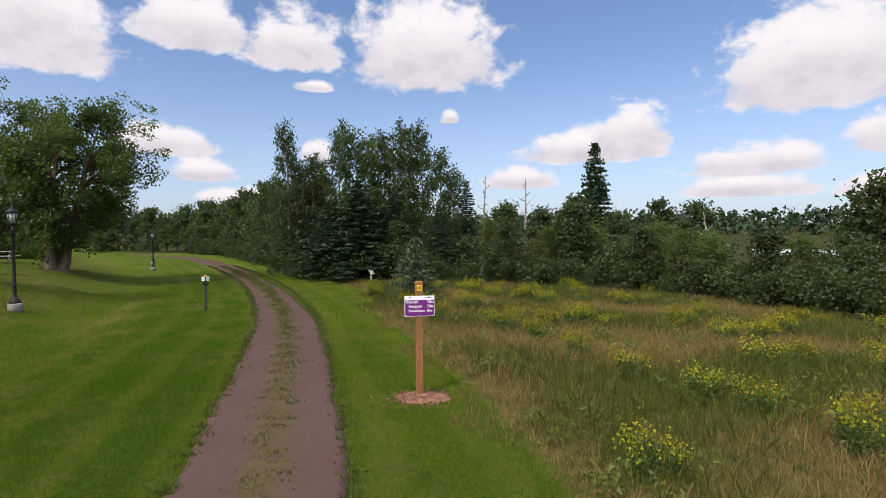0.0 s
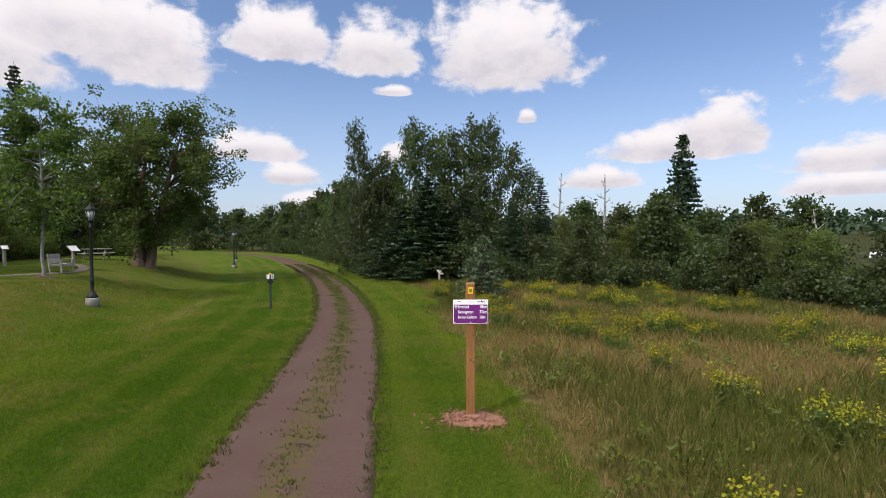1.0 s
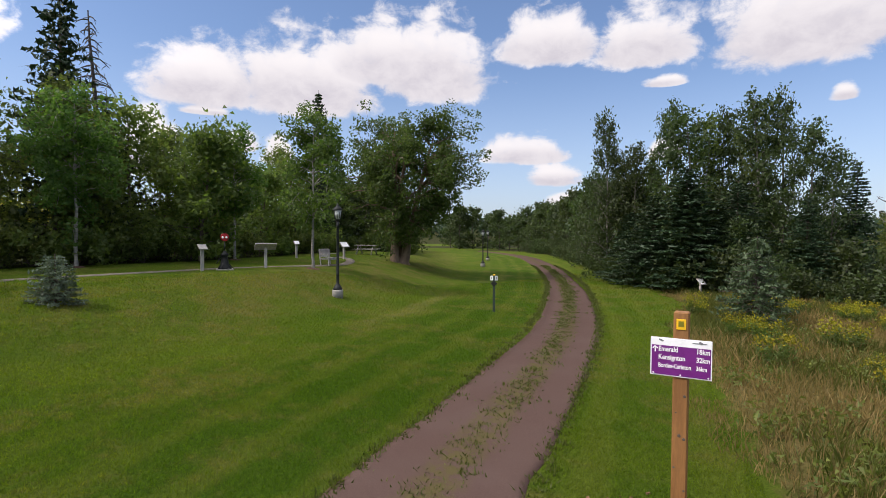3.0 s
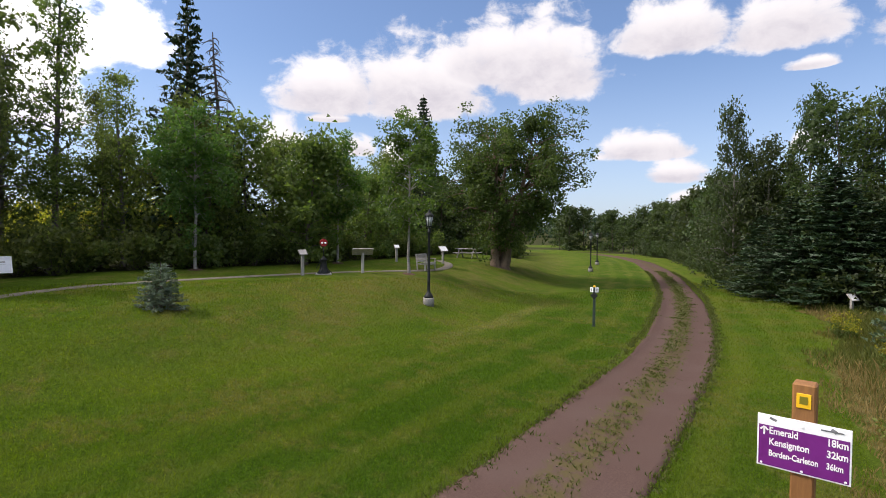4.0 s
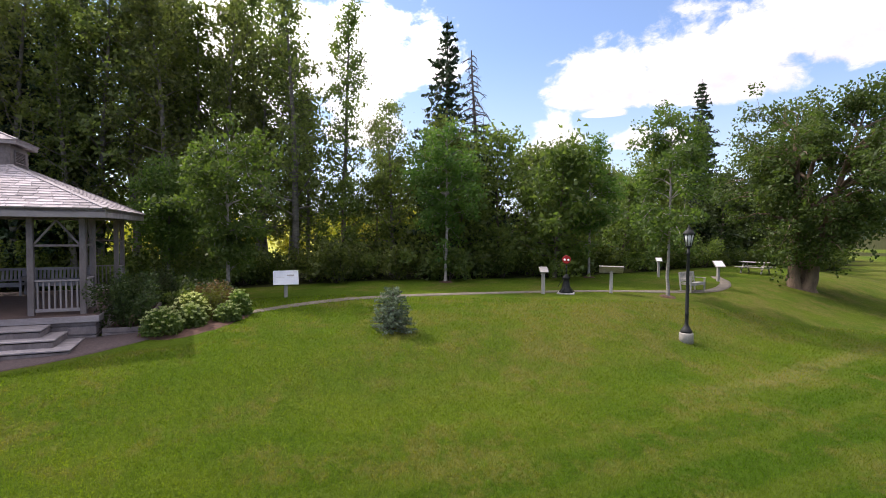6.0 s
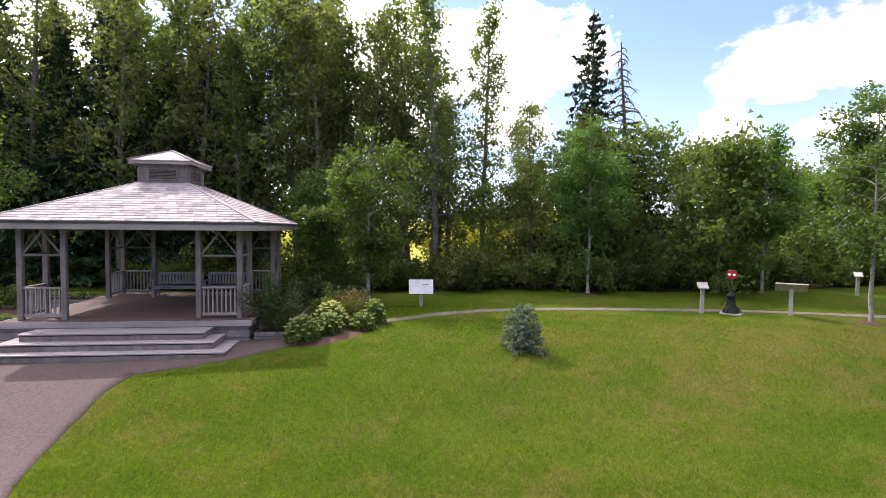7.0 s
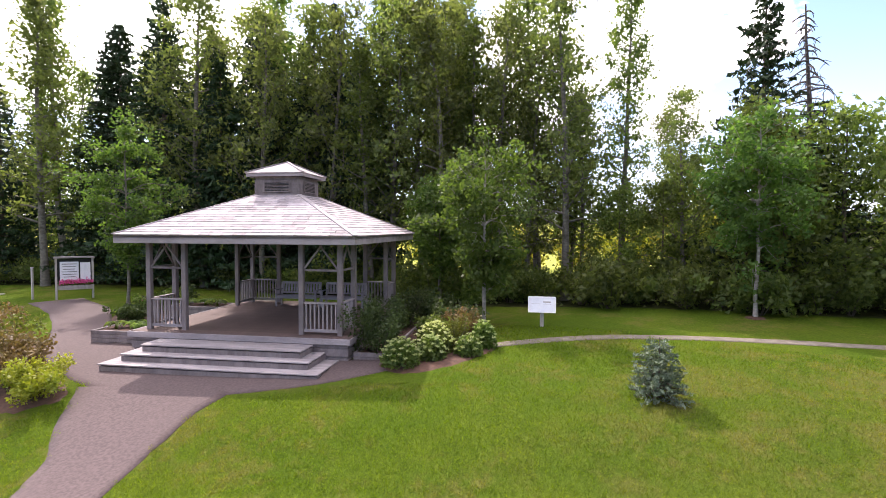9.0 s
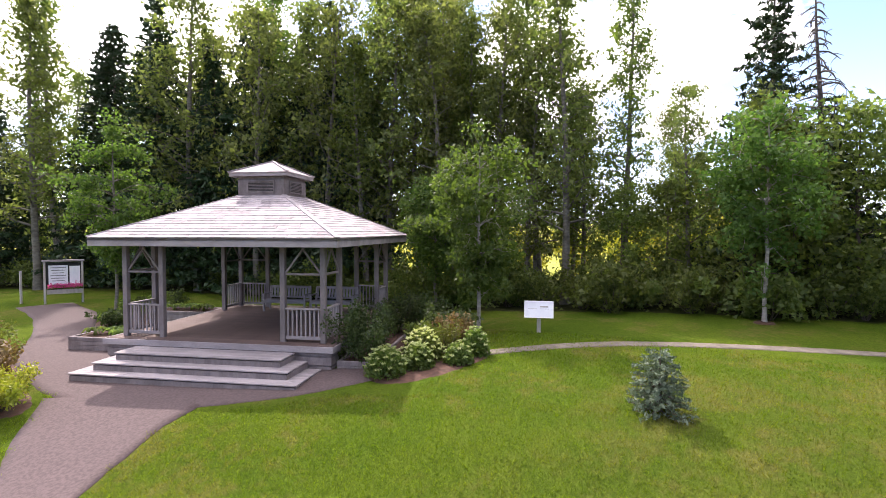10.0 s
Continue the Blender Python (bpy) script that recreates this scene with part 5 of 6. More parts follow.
def gazebo_steps():
    for n, (half, front, top) in enumerate([(3.10, -4.92, DECK_Z - 0.60), (2.72, -4.57, DECK_Z - 0.40), (2.36, -4.22, DECK_Z - 0.20)]):
        step = part("step", bm_box((0, (front + 0.03 - 3.3) / 2, top / 2 - 0.035), (2 * half - 0.06, -3.3 - front - 0.03, top - 0.03), bevel=0.004), CEDAR, gazebo)
        inner = -3.42
        count = max(2, round((inner - front) / 0.145))
        wide = (inner - front) / count
        for k in range(count):
            y = front + wide * (k + 0.5)
            part("tread_board", bm_box((0, y, top), (2 * half, wide - 0.008, 0.038), bevel=0.006), BOARDS, step)
    body = bmesh.new()
    box(body, (0, 0, DECK_Z / 2 - 0.08), (6.62, 6.62, DECK_Z - 0.20), bevel=0.01)
    part("deck_base", body, CEDAR, gazebo)
    for k in range(4):
        a = 90 * k
        for z in (0.14, 0.40, 0.64):
            m = pose(0, 0, 0, 0, 0, a)
            b = bm_box((0, -3.335, z), (6.70, 0.035, 0.215), bevel=0.006)
            b.transform(m)
            part("skirt_board", b, CEDAR, gazebo)
    for k in range(4):
        b = bm_box((0, -3.415, DECK_Z - 0.085), (6.86, 0.04, 0.165), bevel=0.006)
        b.transform(pose(0, 0, 0, 0, 0, 90 * k))
        part("rim_board", b, BOARDS, gazebo)
    board = None
    for k in range(46):
        y = -3.34 + 6.68 * (k + 0.5) / 46
        if board is None:
            first = part("deck_board", bm_box((0, 0, 0), (6.78, 6.68 / 46 - 0.007, 0.036), bevel=0.004), DECK, gazebo)
            board = first.data
            ob = first
        else:
            ob = part("deck_board", board, DECK, gazebo)
        ob.location = (0, y, DECK_Z - 0.018)


gazebo_steps()


def gazebo_posts():
    """Each corner has a post with two more beside it, joined by railings, rails and braces."""
    post = None
    rail_w = 1.16
    for cx, cy in ((-1, -1), (1, -1), (1, 1), (-1, 1)):
        spots = [(cx * POST_AT, cy * POST_AT), (cx * (POST_AT - rail_w), cy * POST_AT), (cx * POST_AT, cy * (POST_AT - rail_w))]
        for x, y in spots:
            if post is None:
                ob = part("post", bm_box((0, 0, (EAVE_Z - DECK_Z) / 2), (0.145, 0.145, EAVE_Z - DECK_Z), bevel=0.012), CEDAR, gazebo)
                post = ob.data
            else:
                ob = part("post", post, CEDAR, gazebo)
            ob.location = (x, y, DECK_Z)
        for ox, oy in ((cx * (POST_AT - rail_w), cy * POST_AT), (cx * POST_AT, cy * (POST_AT - rail_w))):
            panel_from, panel_to = Vector((cx * POST_AT, cy * POST_AT, 0)), Vector((ox, oy, 0))
            way = (panel_to - panel_from).normalized()
            a, b = panel_from + way * 0.075, panel_to - way * 0.075
            up = Vector((0, 0, 1))
            part("handrail", bm_beam(a + up * (DECK_Z + 0.92), b + up * (DECK_Z + 0.92), 0.10, 0.045), BOARDS, gazebo)
            part("bottom_rail", bm_beam(a + up * (DECK_Z + 0.13), b + up * (DECK_Z + 0.13), 0.06, 0.09), BOARDS, gazebo)
            for k in range(8):
                q = a + (b - a) * ((k + 0.5) / 8)
                part("baluster", bm_beam(q + up * (DECK_Z + 0.17), q + up * (DECK_Z + 0.90), 0.042, 0.042, 0.004), BOARDS, gazebo)
            z = DECK_Z + 1.86
            part("cross_rail", bm_beam(a + up * z, b + up * z, 0.06, 0.06), CEDAR, gazebo)
            mid = (a + b) / 2 + up * (EAVE_Z - 0.06)
            part("brace", bm_beam(a + up * (z + 0.03), mid + way * 0.03, 0.04, 0.05), CEDAR, gazebo)
            part("brace", bm_beam(b + up * (z + 0.03), mid - way * 0.03 + Vector((0, 0, 0.004)), 0.044, 0.05), CEDAR, gazebo)


gazebo_posts()


def gazebo_roof():
    up = Vector((0, 0, 1))
    for k in range(4):
        m = pose(0, 0, 0, 0, 0, 90 * k)
        b = bm_box((0, -POST_AT, EAVE_Z + 0.07), (2 * POST_AT - 0.16 * (k % 2) + 0.15, 0.12, 0.22), bevel=0.008)
        b.transform(m)
        part("header_beam", b, CEDAR, gazebo)
        b = bm_box((0, -EAVE + 0.02, EAVE_Z + 0.09), (2 * EAVE - 0.08 * (k % 2), 0.04, 0.235), bevel=0.006)
        b.transform(m)
        part("fascia", b, BOARDS, gazebo)
    zb, zt, inner = EAVE_Z + 0.205, EAVE_Z + 1.50, 0.76
    bm = bmesh.new()
    rings = []
    for half, z in ((EAVE, zb - 0.02), (inner, zt - 0.02), (inner, zt - 0.08), (EAVE, zb - 0.08)):
        rings.append([bm.verts.new((sx * half, sy * half, z)) for sx, sy in ((-1, -1), (1, -1), (1, 1), (-1, 1))])
    for a, b in zip(rings, rings[1:] + rings[:1]):
        for k in range(4):
            bm.faces.new((a[k], a[(k + 1) % 4], b[(k + 1) % 4], b[k]))
    roof = part("roof", bm, CEDAR, gazebo, "silvered cedar shingle hip roof")
    # shingle courses: those of the front slope singly, the others joined
    slope = Vector((0, EAVE - inner, zt - zb))
    run = slope.length
    tilt = math.degrees(math.atan2(slope.z, slope.y))
    courses = 17
    step = run / courses
    r = random.Random(4)
    shapes = []
    for w in (0.24, 0.30, 0.36, 0.42):
        shapes.append((w, mesh_from(bm_box((0, 0, 0), (w - 0.010, step * 1.35, 0.034), bevel=0.003), SHINGLE)))
    rest = bmesh.new()
    single = 0
    for side in range(4):
        m = pose(0, 0, 0, 0, 0, 90 * side)
        for c in range(courses):
            f = (c + 0.5) / courses
            half = EAVE + 0.03 - (EAVE - inner) * f
            y, z = -EAVE - 0.02 + slope.y * f, zb + slope.z * f + 0.016
            x = -half + r.uniform(-0.1, 0.0)
            while x < half:
                w, me = shapes[r.randrange(4)]
                a, b = max(x, -half), min(x + w, half)
                if b - a > 0.05:
                    place = m @ pose((a + b) / 2, y, z, tilt - 4.2 + r.uniform(-0.6, 0.6), 0, 0)
                    if side == 0 and abs(b - a - w) < 1e-6 and single < 300:
                        ob = part("shingle", me, SHINGLE, roof)
                        ob.matrix_local = place
                        single += 1
                    else:
                        box_at(rest, place, (b - a - 0.010, step * 1.35, 0.034))
                x += w
    tagged(part("shingles", rest, SHINGLE, roof), "rows of silvered cedar shingles", kind="stuff")
    for sx, sy in ((-1, -1), (1, -1), (1, 1), (-1, 1)):
        part("hip_cap", bm_beam((sx * (EAVE + 0.02), sy * (EAVE + 0.02), zb + 0.03), (sx * inner, sy * inner, zt + 0.03), 0.15, 0.035), BOARDS, roof)
    # cupola
    wall_top = EAVE_Z + 2.13
    cupola = part("cupola", bm_box((0, 0, (zt - 0.18 + wall_top) / 2), (1.54, 1.54, wall_top - zt + 0.18), bevel=0.012), CEDAR, gazebo, "grey clapboard cupola with louvred vents")
    for k in range(4):
        m = pose(0, 0, 0, 0, 0, 90 * k)
        for n in range(4):
            b = bm_box((0, -0.780, zt + 0.02 + 0.145 * n), (1.58, 0.022, 0.14), (7, 0, 0), 0.003)
            b.transform(m)
            part("clapboard", b, CEDAR, cupola)
        # solid black slab on the wall stands for the shade inside the vent
        b = bm_box((0, -0.795, zt + 0.30), (0.86, 0.02, 0.30), bevel=0.0)
        b.transform(m)
        part("vent_opening", b, BLACK_IRON, cupola)
        for n in range(6):
            b = bm_box((0, -0.812, zt + 0.185 + 0.047 * n), (0.84, 0.035, 0.012), (-35, 0, 0), 0.002)
            b.transform(m)
            part("louvre", b, CEDAR, cupola)
        for x, wd, z, hh in ((-0.45, 0.05, 0.30, 0.38), (0.45, 0.05, 0.30, 0.38), (0, 0.95, 0.475, 0.05), (0, 0.95, 0.125, 0.05)):
            b = bm_box((x, -0.812, zt + z), (wd, 0.03, hh), bevel=0.004)
            b.transform(m)
            part("vent_frame", b, CEDAR, cupola)
        b = bm_box((0, -0.97, wall_top + 0.05), (1.98 - 0.07 * (k % 2), 0.035, 0.13), bevel=0.004)
        b.transform(m)
        part("cupola_fascia", b, BOARDS, cupola)
    bm = bmesh.new()
    rim = [bm.verts.new((sx * 1.02, sy * 1.02, wall_top + 0.11)) for sx, sy in ((-1, -1), (1, -1), (1, 1), (-1, 1))]
    under_rim = [bm.verts.new((sx * 0.97, sy * 0.97, wall_top + 0.05)) for sx, sy in ((-1, -1), (1, -1), (1, 1), (-1, 1))]
    tip = bm.verts.new((0, 0, wall_top + 0.56))
    for k in range(4):
        bm.faces.new((rim[k], rim[(k + 1) % 4], tip))
        bm.faces.new((under_rim[k], under_rim[(k + 1) % 4], rim[(k + 1) % 4], rim[k]))
    bm.faces.new(list(reversed(under_rim)))
    part("cupola_roof", bm, SHINGLE, cupola)
    for sx, sy in ((-1, -1), (1, -1), (1, 1), (-1, 1)):
        part("hip_cap", bm_beam((sx * 1.02, sy * 1.02, wall_top + 0.13), (0, 0, wall_top + 0.575), 0.09, 0.025), BOARDS, cupola)


def mesh_from(bm, material):
    me = bpy.data.meshes.new("piece")
    bm.to_mesh(me)
    bm.free()
    me.materials.append(material)
    return me


def box_at(bm, m, size):
    x, y, z = (s / 2 for s in size)
    v = [bm.verts.new(m @ Vector((a * x, b * y, c * z))) for c in (-1, 1) for b in (-1, 1) for a in (-1, 1)]
    for f in ((0, 2, 3, 1), (4, 5, 7, 6), (0, 1, 5, 4), (2, 6, 7, 3), (0, 4, 6, 2), (1, 3, 7, 5)):
        bm.faces.new([v[k] for k in f])


gazebo_roof()

# ---- things round the gazebo ----
GAZEBO = gazebo.matrix_world.copy()


def by_gazebo(x, y, z=0.0, turn=0.0):
    """A pose given in the gazebo's own metres: x to its right, y to its back."""
    p = GAZEBO @ Vector((x, y, z))
    return pose(p.x, p.y, p.z, 0, 0, 108.4 + turn)


def park_bench(name, m, length, label, material, group=""):
    """A slatted bench: seat and back slats on a frame with arms. It faces its -y."""
    bench = thing(name, m, label, "bench", group)
    for sx in (-1, 1):
        x = sx * (length / 2 - 0.05)
        part("front_leg", bm_box((x, -0.24, 0.31), (0.07, 0.06, 0.62)), material, bench)
        part("back_leg", bm_beam((x, 0.22, 0.0), (x, 0.33, 0.90), 0.06, 0.06), material, bench)
        part("armrest", bm_box((x, 0.0, 0.64), (0.085, 0.60, 0.035)), material, bench)
        part("side_rail", bm_box((x, 0.0, 0.385), (0.05, 0.46, 0.07)), material, bench)
    part("apron", bm_box((0, -0.25, 0.37), (length - 0.1, 0.03, 0.11)), material, bench)
    for k in range(5):
        part("seat_slat", bm_box((0, -0.23 + 0.105 * k, 0.435 - 0.006 * k), (length - 0.02, 0.092, 0.026)), material, bench)
    part("top_rail", bm_box((0, 0.335, 0.88), (length - 0.08, 0.035, 0.09), (-8, 0, 0)), material, bench)
    part("lower_rail", bm_box((0, 0.27, 0.50), (length - 0.08, 0.035, 0.06), (-8, 0, 0)), material, bench)
    n = int(length / 0.115)
    slat = None
    for k in range(n):
        x = -length / 2 + 0.11 + (length - 0.22) * k / (n - 1)
        if slat is None:
            ob = part("back_slat", bm_box((0, 0, 0), (0.075, 0.022, 0.36), (-10, 0, 0)), material, bench)
            slat = ob.data
        else:
            ob = part("back_slat", slat, material, bench)
        ob.location = (x, 0.302, 0.69)
    return bench


park_bench("garden_bench", by_gazebo(-0.62, 2.15, DECK_Z), 1.72, "pale weathered slatted bench inside the gazebo", BOARDS, "gazebo benches")
park_bench("garden_bench", by_gazebo(1.25, 2.15, DECK_Z), 1.72, "pale weathered slatted bench inside the gazebo", BOARDS, "gazebo benches")
park_bench("garden_bench", pose(-14.4, -18.7, low(-14.4, -18.7), 0, 0, 138), 1.5, "grey weathered slatted bench beside the gravel path", GREY_WOOD)
park_bench("garden_bench", pose(-25.1, 20.9, low(-25.1, 20.9), 0, 0, 122), 1.35, "pale wooden bench beside the garden walk", GREY_WOOD)


def planter(m, long, wide, tall, label):
    """A raised bed of stacked timbers with soil."""
    bed = thing("timber_planter", m, label, "planter", "timber planters")
    rows = max(2, round(tall / 0.14))
    h = tall / rows
    for k in range(rows):
        z = h * (k + 0.5)
        for sy in (-1, 1):
            part("timber", bm_box((0, sy * (wide / 2 - 0.04), z), (long, 0.085, h - 0.008), bevel=0.008), CEDAR, bed)
        for sx in (-1, 1):
            part("timber", bm_box((sx * (long / 2 - 0.04), 0, z), (0.081, wide - 0.172, h - 0.008), bevel=0.008), CEDAR, bed)
    bm = bmesh.new()
    bmesh.ops.create_grid(bm, x_segments=10, y_segments=8, size=0.5, matrix=Matrix.Translation((0, 0, tall - 0.05)) @ Matrix.Diagonal((long - 0.17, wide - 0.17, 1, 1)))
    r = random.Random(2)
    for v in bm.verts:
        v.co.z += r.uniform(-0.02, 0.03)
    part("soil", bm, MULCH, bed)
    return bed


planter(by_gazebo(-4.62, -1.50, 0.0), 2.3, 1.5, 0.52, "raised timber planter with broad-leaved plants beside the steps")
planter(by_gazebo(-4.55, 1.9, 0.0), 2.2, 1.2, 0.80, "raised timber planter beside the gazebo's back corner")
planter(by_gazebo(3.92, -0.6, 0.0), 0.95, 5.2, 0.40, "low timber planter along the gazebo's side")


def hosta(name, m, seed, spread, label, leaf_mat, group, leaves=46, long=0.30):
    """A rosette of broad arching leaves."""
    r = np.random.default_rng(seed)
    plant_ob = thing(name, m, label, "plant", group)
    bm = bmesh.new()
    for k in range(leaves):
        a, out, up = r.uniform(0, 2 * np.pi), spread * r.uniform(0.15, 1.0), r.uniform(0.5, 1.0)
        L, W = long * r.uniform(0.7, 1.2), long * r.uniform(0.28, 0.4)
        d, s = Vector((math.cos(a), math.sin(a), 0)), Vector((-math.sin(a), math.cos(a), 0))
        root = d * (out * 0.45) + Vector((0, 0, 0.10 + 0.28 * spread * up))
        pts = []
        for t, w2, z in ((0.0, 0.12, 0.0), (0.35, 1.0, 0.10), (0.7, 0.8, 0.06), (1.0, 0.05, -0.10)):
            c = root + d * (L * t) + Vector((0, 0, z * L * 2))
            pts.append((bm.verts.new(c - s * W * w2 * 0.5 + Vector((0, 0, 0.02))), bm.verts.new(c - Vector((0, 0, 0.015))), bm.verts.new(c + s * W * w2 * 0.5 + Vector((0, 0, 0.02)))))
        for p, q in zip(pts, pts[1:]):
            bm.faces.new((p[0], p[1], q[1], q[0]))
            bm.faces.new((p[1], p[2], q[2], q[1]))
    part("foliage", bm, leaf_mat, plant_ob)
    b = bmesh.new()
    lathe(b, [(0.05, -0.04), (0.06, 0.08), (0.03, 0.16)], 8)
    part("crown_stalk", b, GREEN_GRASS, plant_ob)
    return plant_ob


for k, (x, y, z) in enumerate([(-5.30, -1.7, 0.5), (-4.70, -1.45, 0.5), (-4.20, -1.8, 0.5), (-5.1, 1.8, 0.78), (-4.5, 2.0, 0.78), (-3.9, 1.85, 0.78)]):
    hosta("hosta_plant", by_gazebo(x, y, z - 0.04, 40 * k), 130 + k, 0.36, "broad-leaved pale green hosta in a timber planter", LEAF_BRIGHT, "hostas", 40, 0.28)
shrub("evergreen_bush", by_gazebo(4.05, -2.75, 0.3), 1.75, 0.78, 7000, 0.085, 140, LEAF_DEEP, "dense dark green bush at the gazebo's corner", aspect=0.5)
shrub("evergreen_bush", by_gazebo(4.0, 0.9, 0.34), 1.4, 0.8, 4200, 0.085, 141, LEAF_DEEP, "dark green bush in the side planter", aspect=0.5)
shrub("evergreen_bush", by_gazebo(4.6, 2.6, 0.1), 1.2, 0.8, 3800, 0.09, 142, LEAF_DEEP, "dark green bush behind the gazebo's side", aspect=0.5)


def patch(name, outline, material, label, lift=0.03, seed=1):
    """A bed of loose soil or mulch: a low mound inside a smooth closed outline."""
    pts = glide(list(outline) + [outline[0]], 0.25)[:-1]
    mid = sum(pts, Vector((0, 0))) / len(pts)
    r = random.Random(seed)
    verts, faces, rings = [], [], 7
    for k in range(rings):
        f = 1 - k / rings
        for p in pts:
            q = mid + (p - mid) * f * (1 + (r.uniform(-0.03, 0.03) if k else 0))
            verts.append((q.x, q.y, low(q.x, q.y) + (lift + 0.05 * math.sin(math.pi * (1 - f) / 2) + r.uniform(-0.012, 0.02) if k else -0.02)))
    verts.append((mid.x, mid.y, low(mid.x, mid.y) + lift + 0.06))
    n = len(pts)
    for k in range(rings - 1):
        for j in range(n):
            faces.append((k * n + j, k * n + (j + 1) % n, (k + 1) * n + (j + 1) % n, (k + 1) * n + j))
    for j in range(n):
        faces.append(((rings - 1) * n + j, (rings - 1) * n + (j + 1) % n, len(verts) - 1))
    return tagged(new(name, mesh_of(name, verts, faces, material, True)), label, "bed", kind="structure")


patch("flower_bed", [(-15.64, 0.10), (-15.55, 1.05), (-16.35, 1.80), (-17.63, 2.25), (-18.84, 2.35), (-20.3, 1.4), (-21.8, -1.0), (-20.6, -2.2), (-19.2, -1.4), (-17.3, -0.5)], MULCH, "red-brown bark mulch bed beside the gazebo", 0.04, 3)
patch("shrub_bed", [(-10.2, -5.6), (-11.3, -5.5), (-11.9, -7.4), (-12.9, -10.2), (-14.0, -13.6), (-12.8, -14.3), (-11.4, -11.5), (-10.3, -8.8), (-9.9, -6.8)], MULCH, "mulch bed under the path-side shrubs", 0.03, 4)
patch("border_bed", [(-15.8, -11.6), (-17.2, -14.0), (-19.6, -15.6), (-20.8, -13.8), (-19.6, -12.4), (-17.4, -10.9)], MULCH, "planted border past the gazebo's planter", 0.03, 5)
patch("soil_mound", [(-2.32, 9.50), (-1.95, 9.18), (-1.5, 9.28), (-1.18, 9.50), (-1.32, 9.85), (-1.72, 9.98), (-2.16, 9.76)], RED_SOIL, "fresh red soil round the sign post", 0.006, 6)

for x, y in ((-23.38, 18.79), (-26.85, 9.3), (-29.9, 17.6)):
    patch("tree_ring", [(x + 0.45 * math.cos(a), y + 0.38 * math.sin(a)) for a in (0, 1.05, 2.1, 3.14, 4.2, 5.25)], MULCH, "small ring of bare soil round a lawn tree's trunk", 0.01, 8)


def dome_plant(name, m, height, spread, seed, label, heads=46, head_mat=None):
    """A dome of fleshy leaves with flat pale flower heads over its top."""
    r = np.random.default_rng(seed)
    plant_ob = thing(name, m, label, "flowering shrub", "hydrangeas")
    v = r.normal(size=(1700, 3))
    v /= np.linalg.norm(v, axis=1)[:, None]
    v[:, 2] = np.abs(v[:, 2])
    at = v * np.array([spread, spread, height * 0.9]) * r.uniform(0.55, 0.98, 1700)[:, None] + [0, 0, 0.05]
    part("foliage", mesh_of("foliage", *quads(at, seed + 1, 0.10, 0.62), LEAF_BRIGHT), LEAF_BRIGHT, plant_ob)
    stems = [tube(np.array([[0, 0, -0.03], v[k] * np.array([spread, spread, height]) * 0.8]), [0.008, 0.005], 3) for k in range(0, 60)]
    part("stem", mesh_of("stem", *joined(stems), GREEN_GRASS), GREEN_GRASS, plant_ob)
    blooms = []
    for k in range(heads):
        a, q = 2.4 * k, math.sqrt((k + 0.5) / heads)
        mid = np.array([spread * q * math.cos(a), spread * q * math.sin(a), height * (1.0 - 0.62 * q * q) + r.uniform(-0.04, 0.03)])
        blooms.append(mid + r.normal(0, 1, (26, 3)) * np.array([0.034, 0.034, 0.014]))
    tagged(part("bloom", mesh_of("bloom", *quads(np.concatenate(blooms), seed + 2, 0.042, 0.85, 0.6), head_mat or BLOOM), head_mat or BLOOM, plant_ob), kind="stuff")


for k, (x, y, h, s, n, mat) in enumerate([(-16.15, 0.62, 0.78, 0.56, 44, PALE_GREEN), (-16.95, 1.10, 0.72, 0.44, 34, PALE_GREEN), (-17.60, 0.85, 0.95, 0.60, 54, BLOOM), (-17.75, 1.85, 0.60, 0.42, 18, PALE_GREEN), (-18.60, 1.95, 0.85, 0.42, 22, PALE_GREEN)]):
    dome_plant("hydrangea", stand(x, y, 50 * k), h, s, 150 + 3 * k, "leafy hydrangea with pale yellow-green flower heads in the bed", n, mat)
for k, (x, y, h, s, mat, text) in enumerate([(-18.3, 1.15, 1.05, 0.50, LEAF_OLIVE, "upright yellow-green perennial with spiky leaves in the bed"), (-18.6, 0.35, 1.0, 0.6, LEAF_BRIGHT, "tall leafy perennial at the back of the bed"),
                                             (-19.2, 0.9, 1.15, 0.5, RUST_LEAF, "rust-tinged seed-head perennial in the bed"), (-20.3, 0.3, 1.2, 0.9, LEAF_DEEP, "dark leafy bush at the back of the bed"),
                                             (-22.0, -1.8, 1.5, 1.0, LEAF_DEEP, "dark leafy bush behind the gazebo")]):
    shrub("border_plant", stand(x, y, 70 * k), h, s, 1500, 0.12, 160 + k, mat, text, "border plants", "shrub", aspect=0.25 if k == 0 else 0.55)
shrub("yellow_shrub", stand(-10.85, -6.12), 1.05, 0.66, 5000, 0.075, 170, LIME_LEAF, "rounded yellow-green golden shrub beside the path", "path shrubs")
for k, (x, y, h) in enumerate([(-11.0, -7.3, 1.2), (-11.35, -8.5, 1.35), (-11.8, -9.8, 1.35), (-12.3, -11.3, 1.3), (-12.9, -12.8, 1.2)]):
    shrub("rust_shrub", stand(x, y, 60 * k), h, 0.72, 2600, 0.10, 171 + k, RUST_LEAF if k % 3 != 2 else LEAF_OLIVE, "rust-brown and green bushy shrub beside the path", "path shrubs")
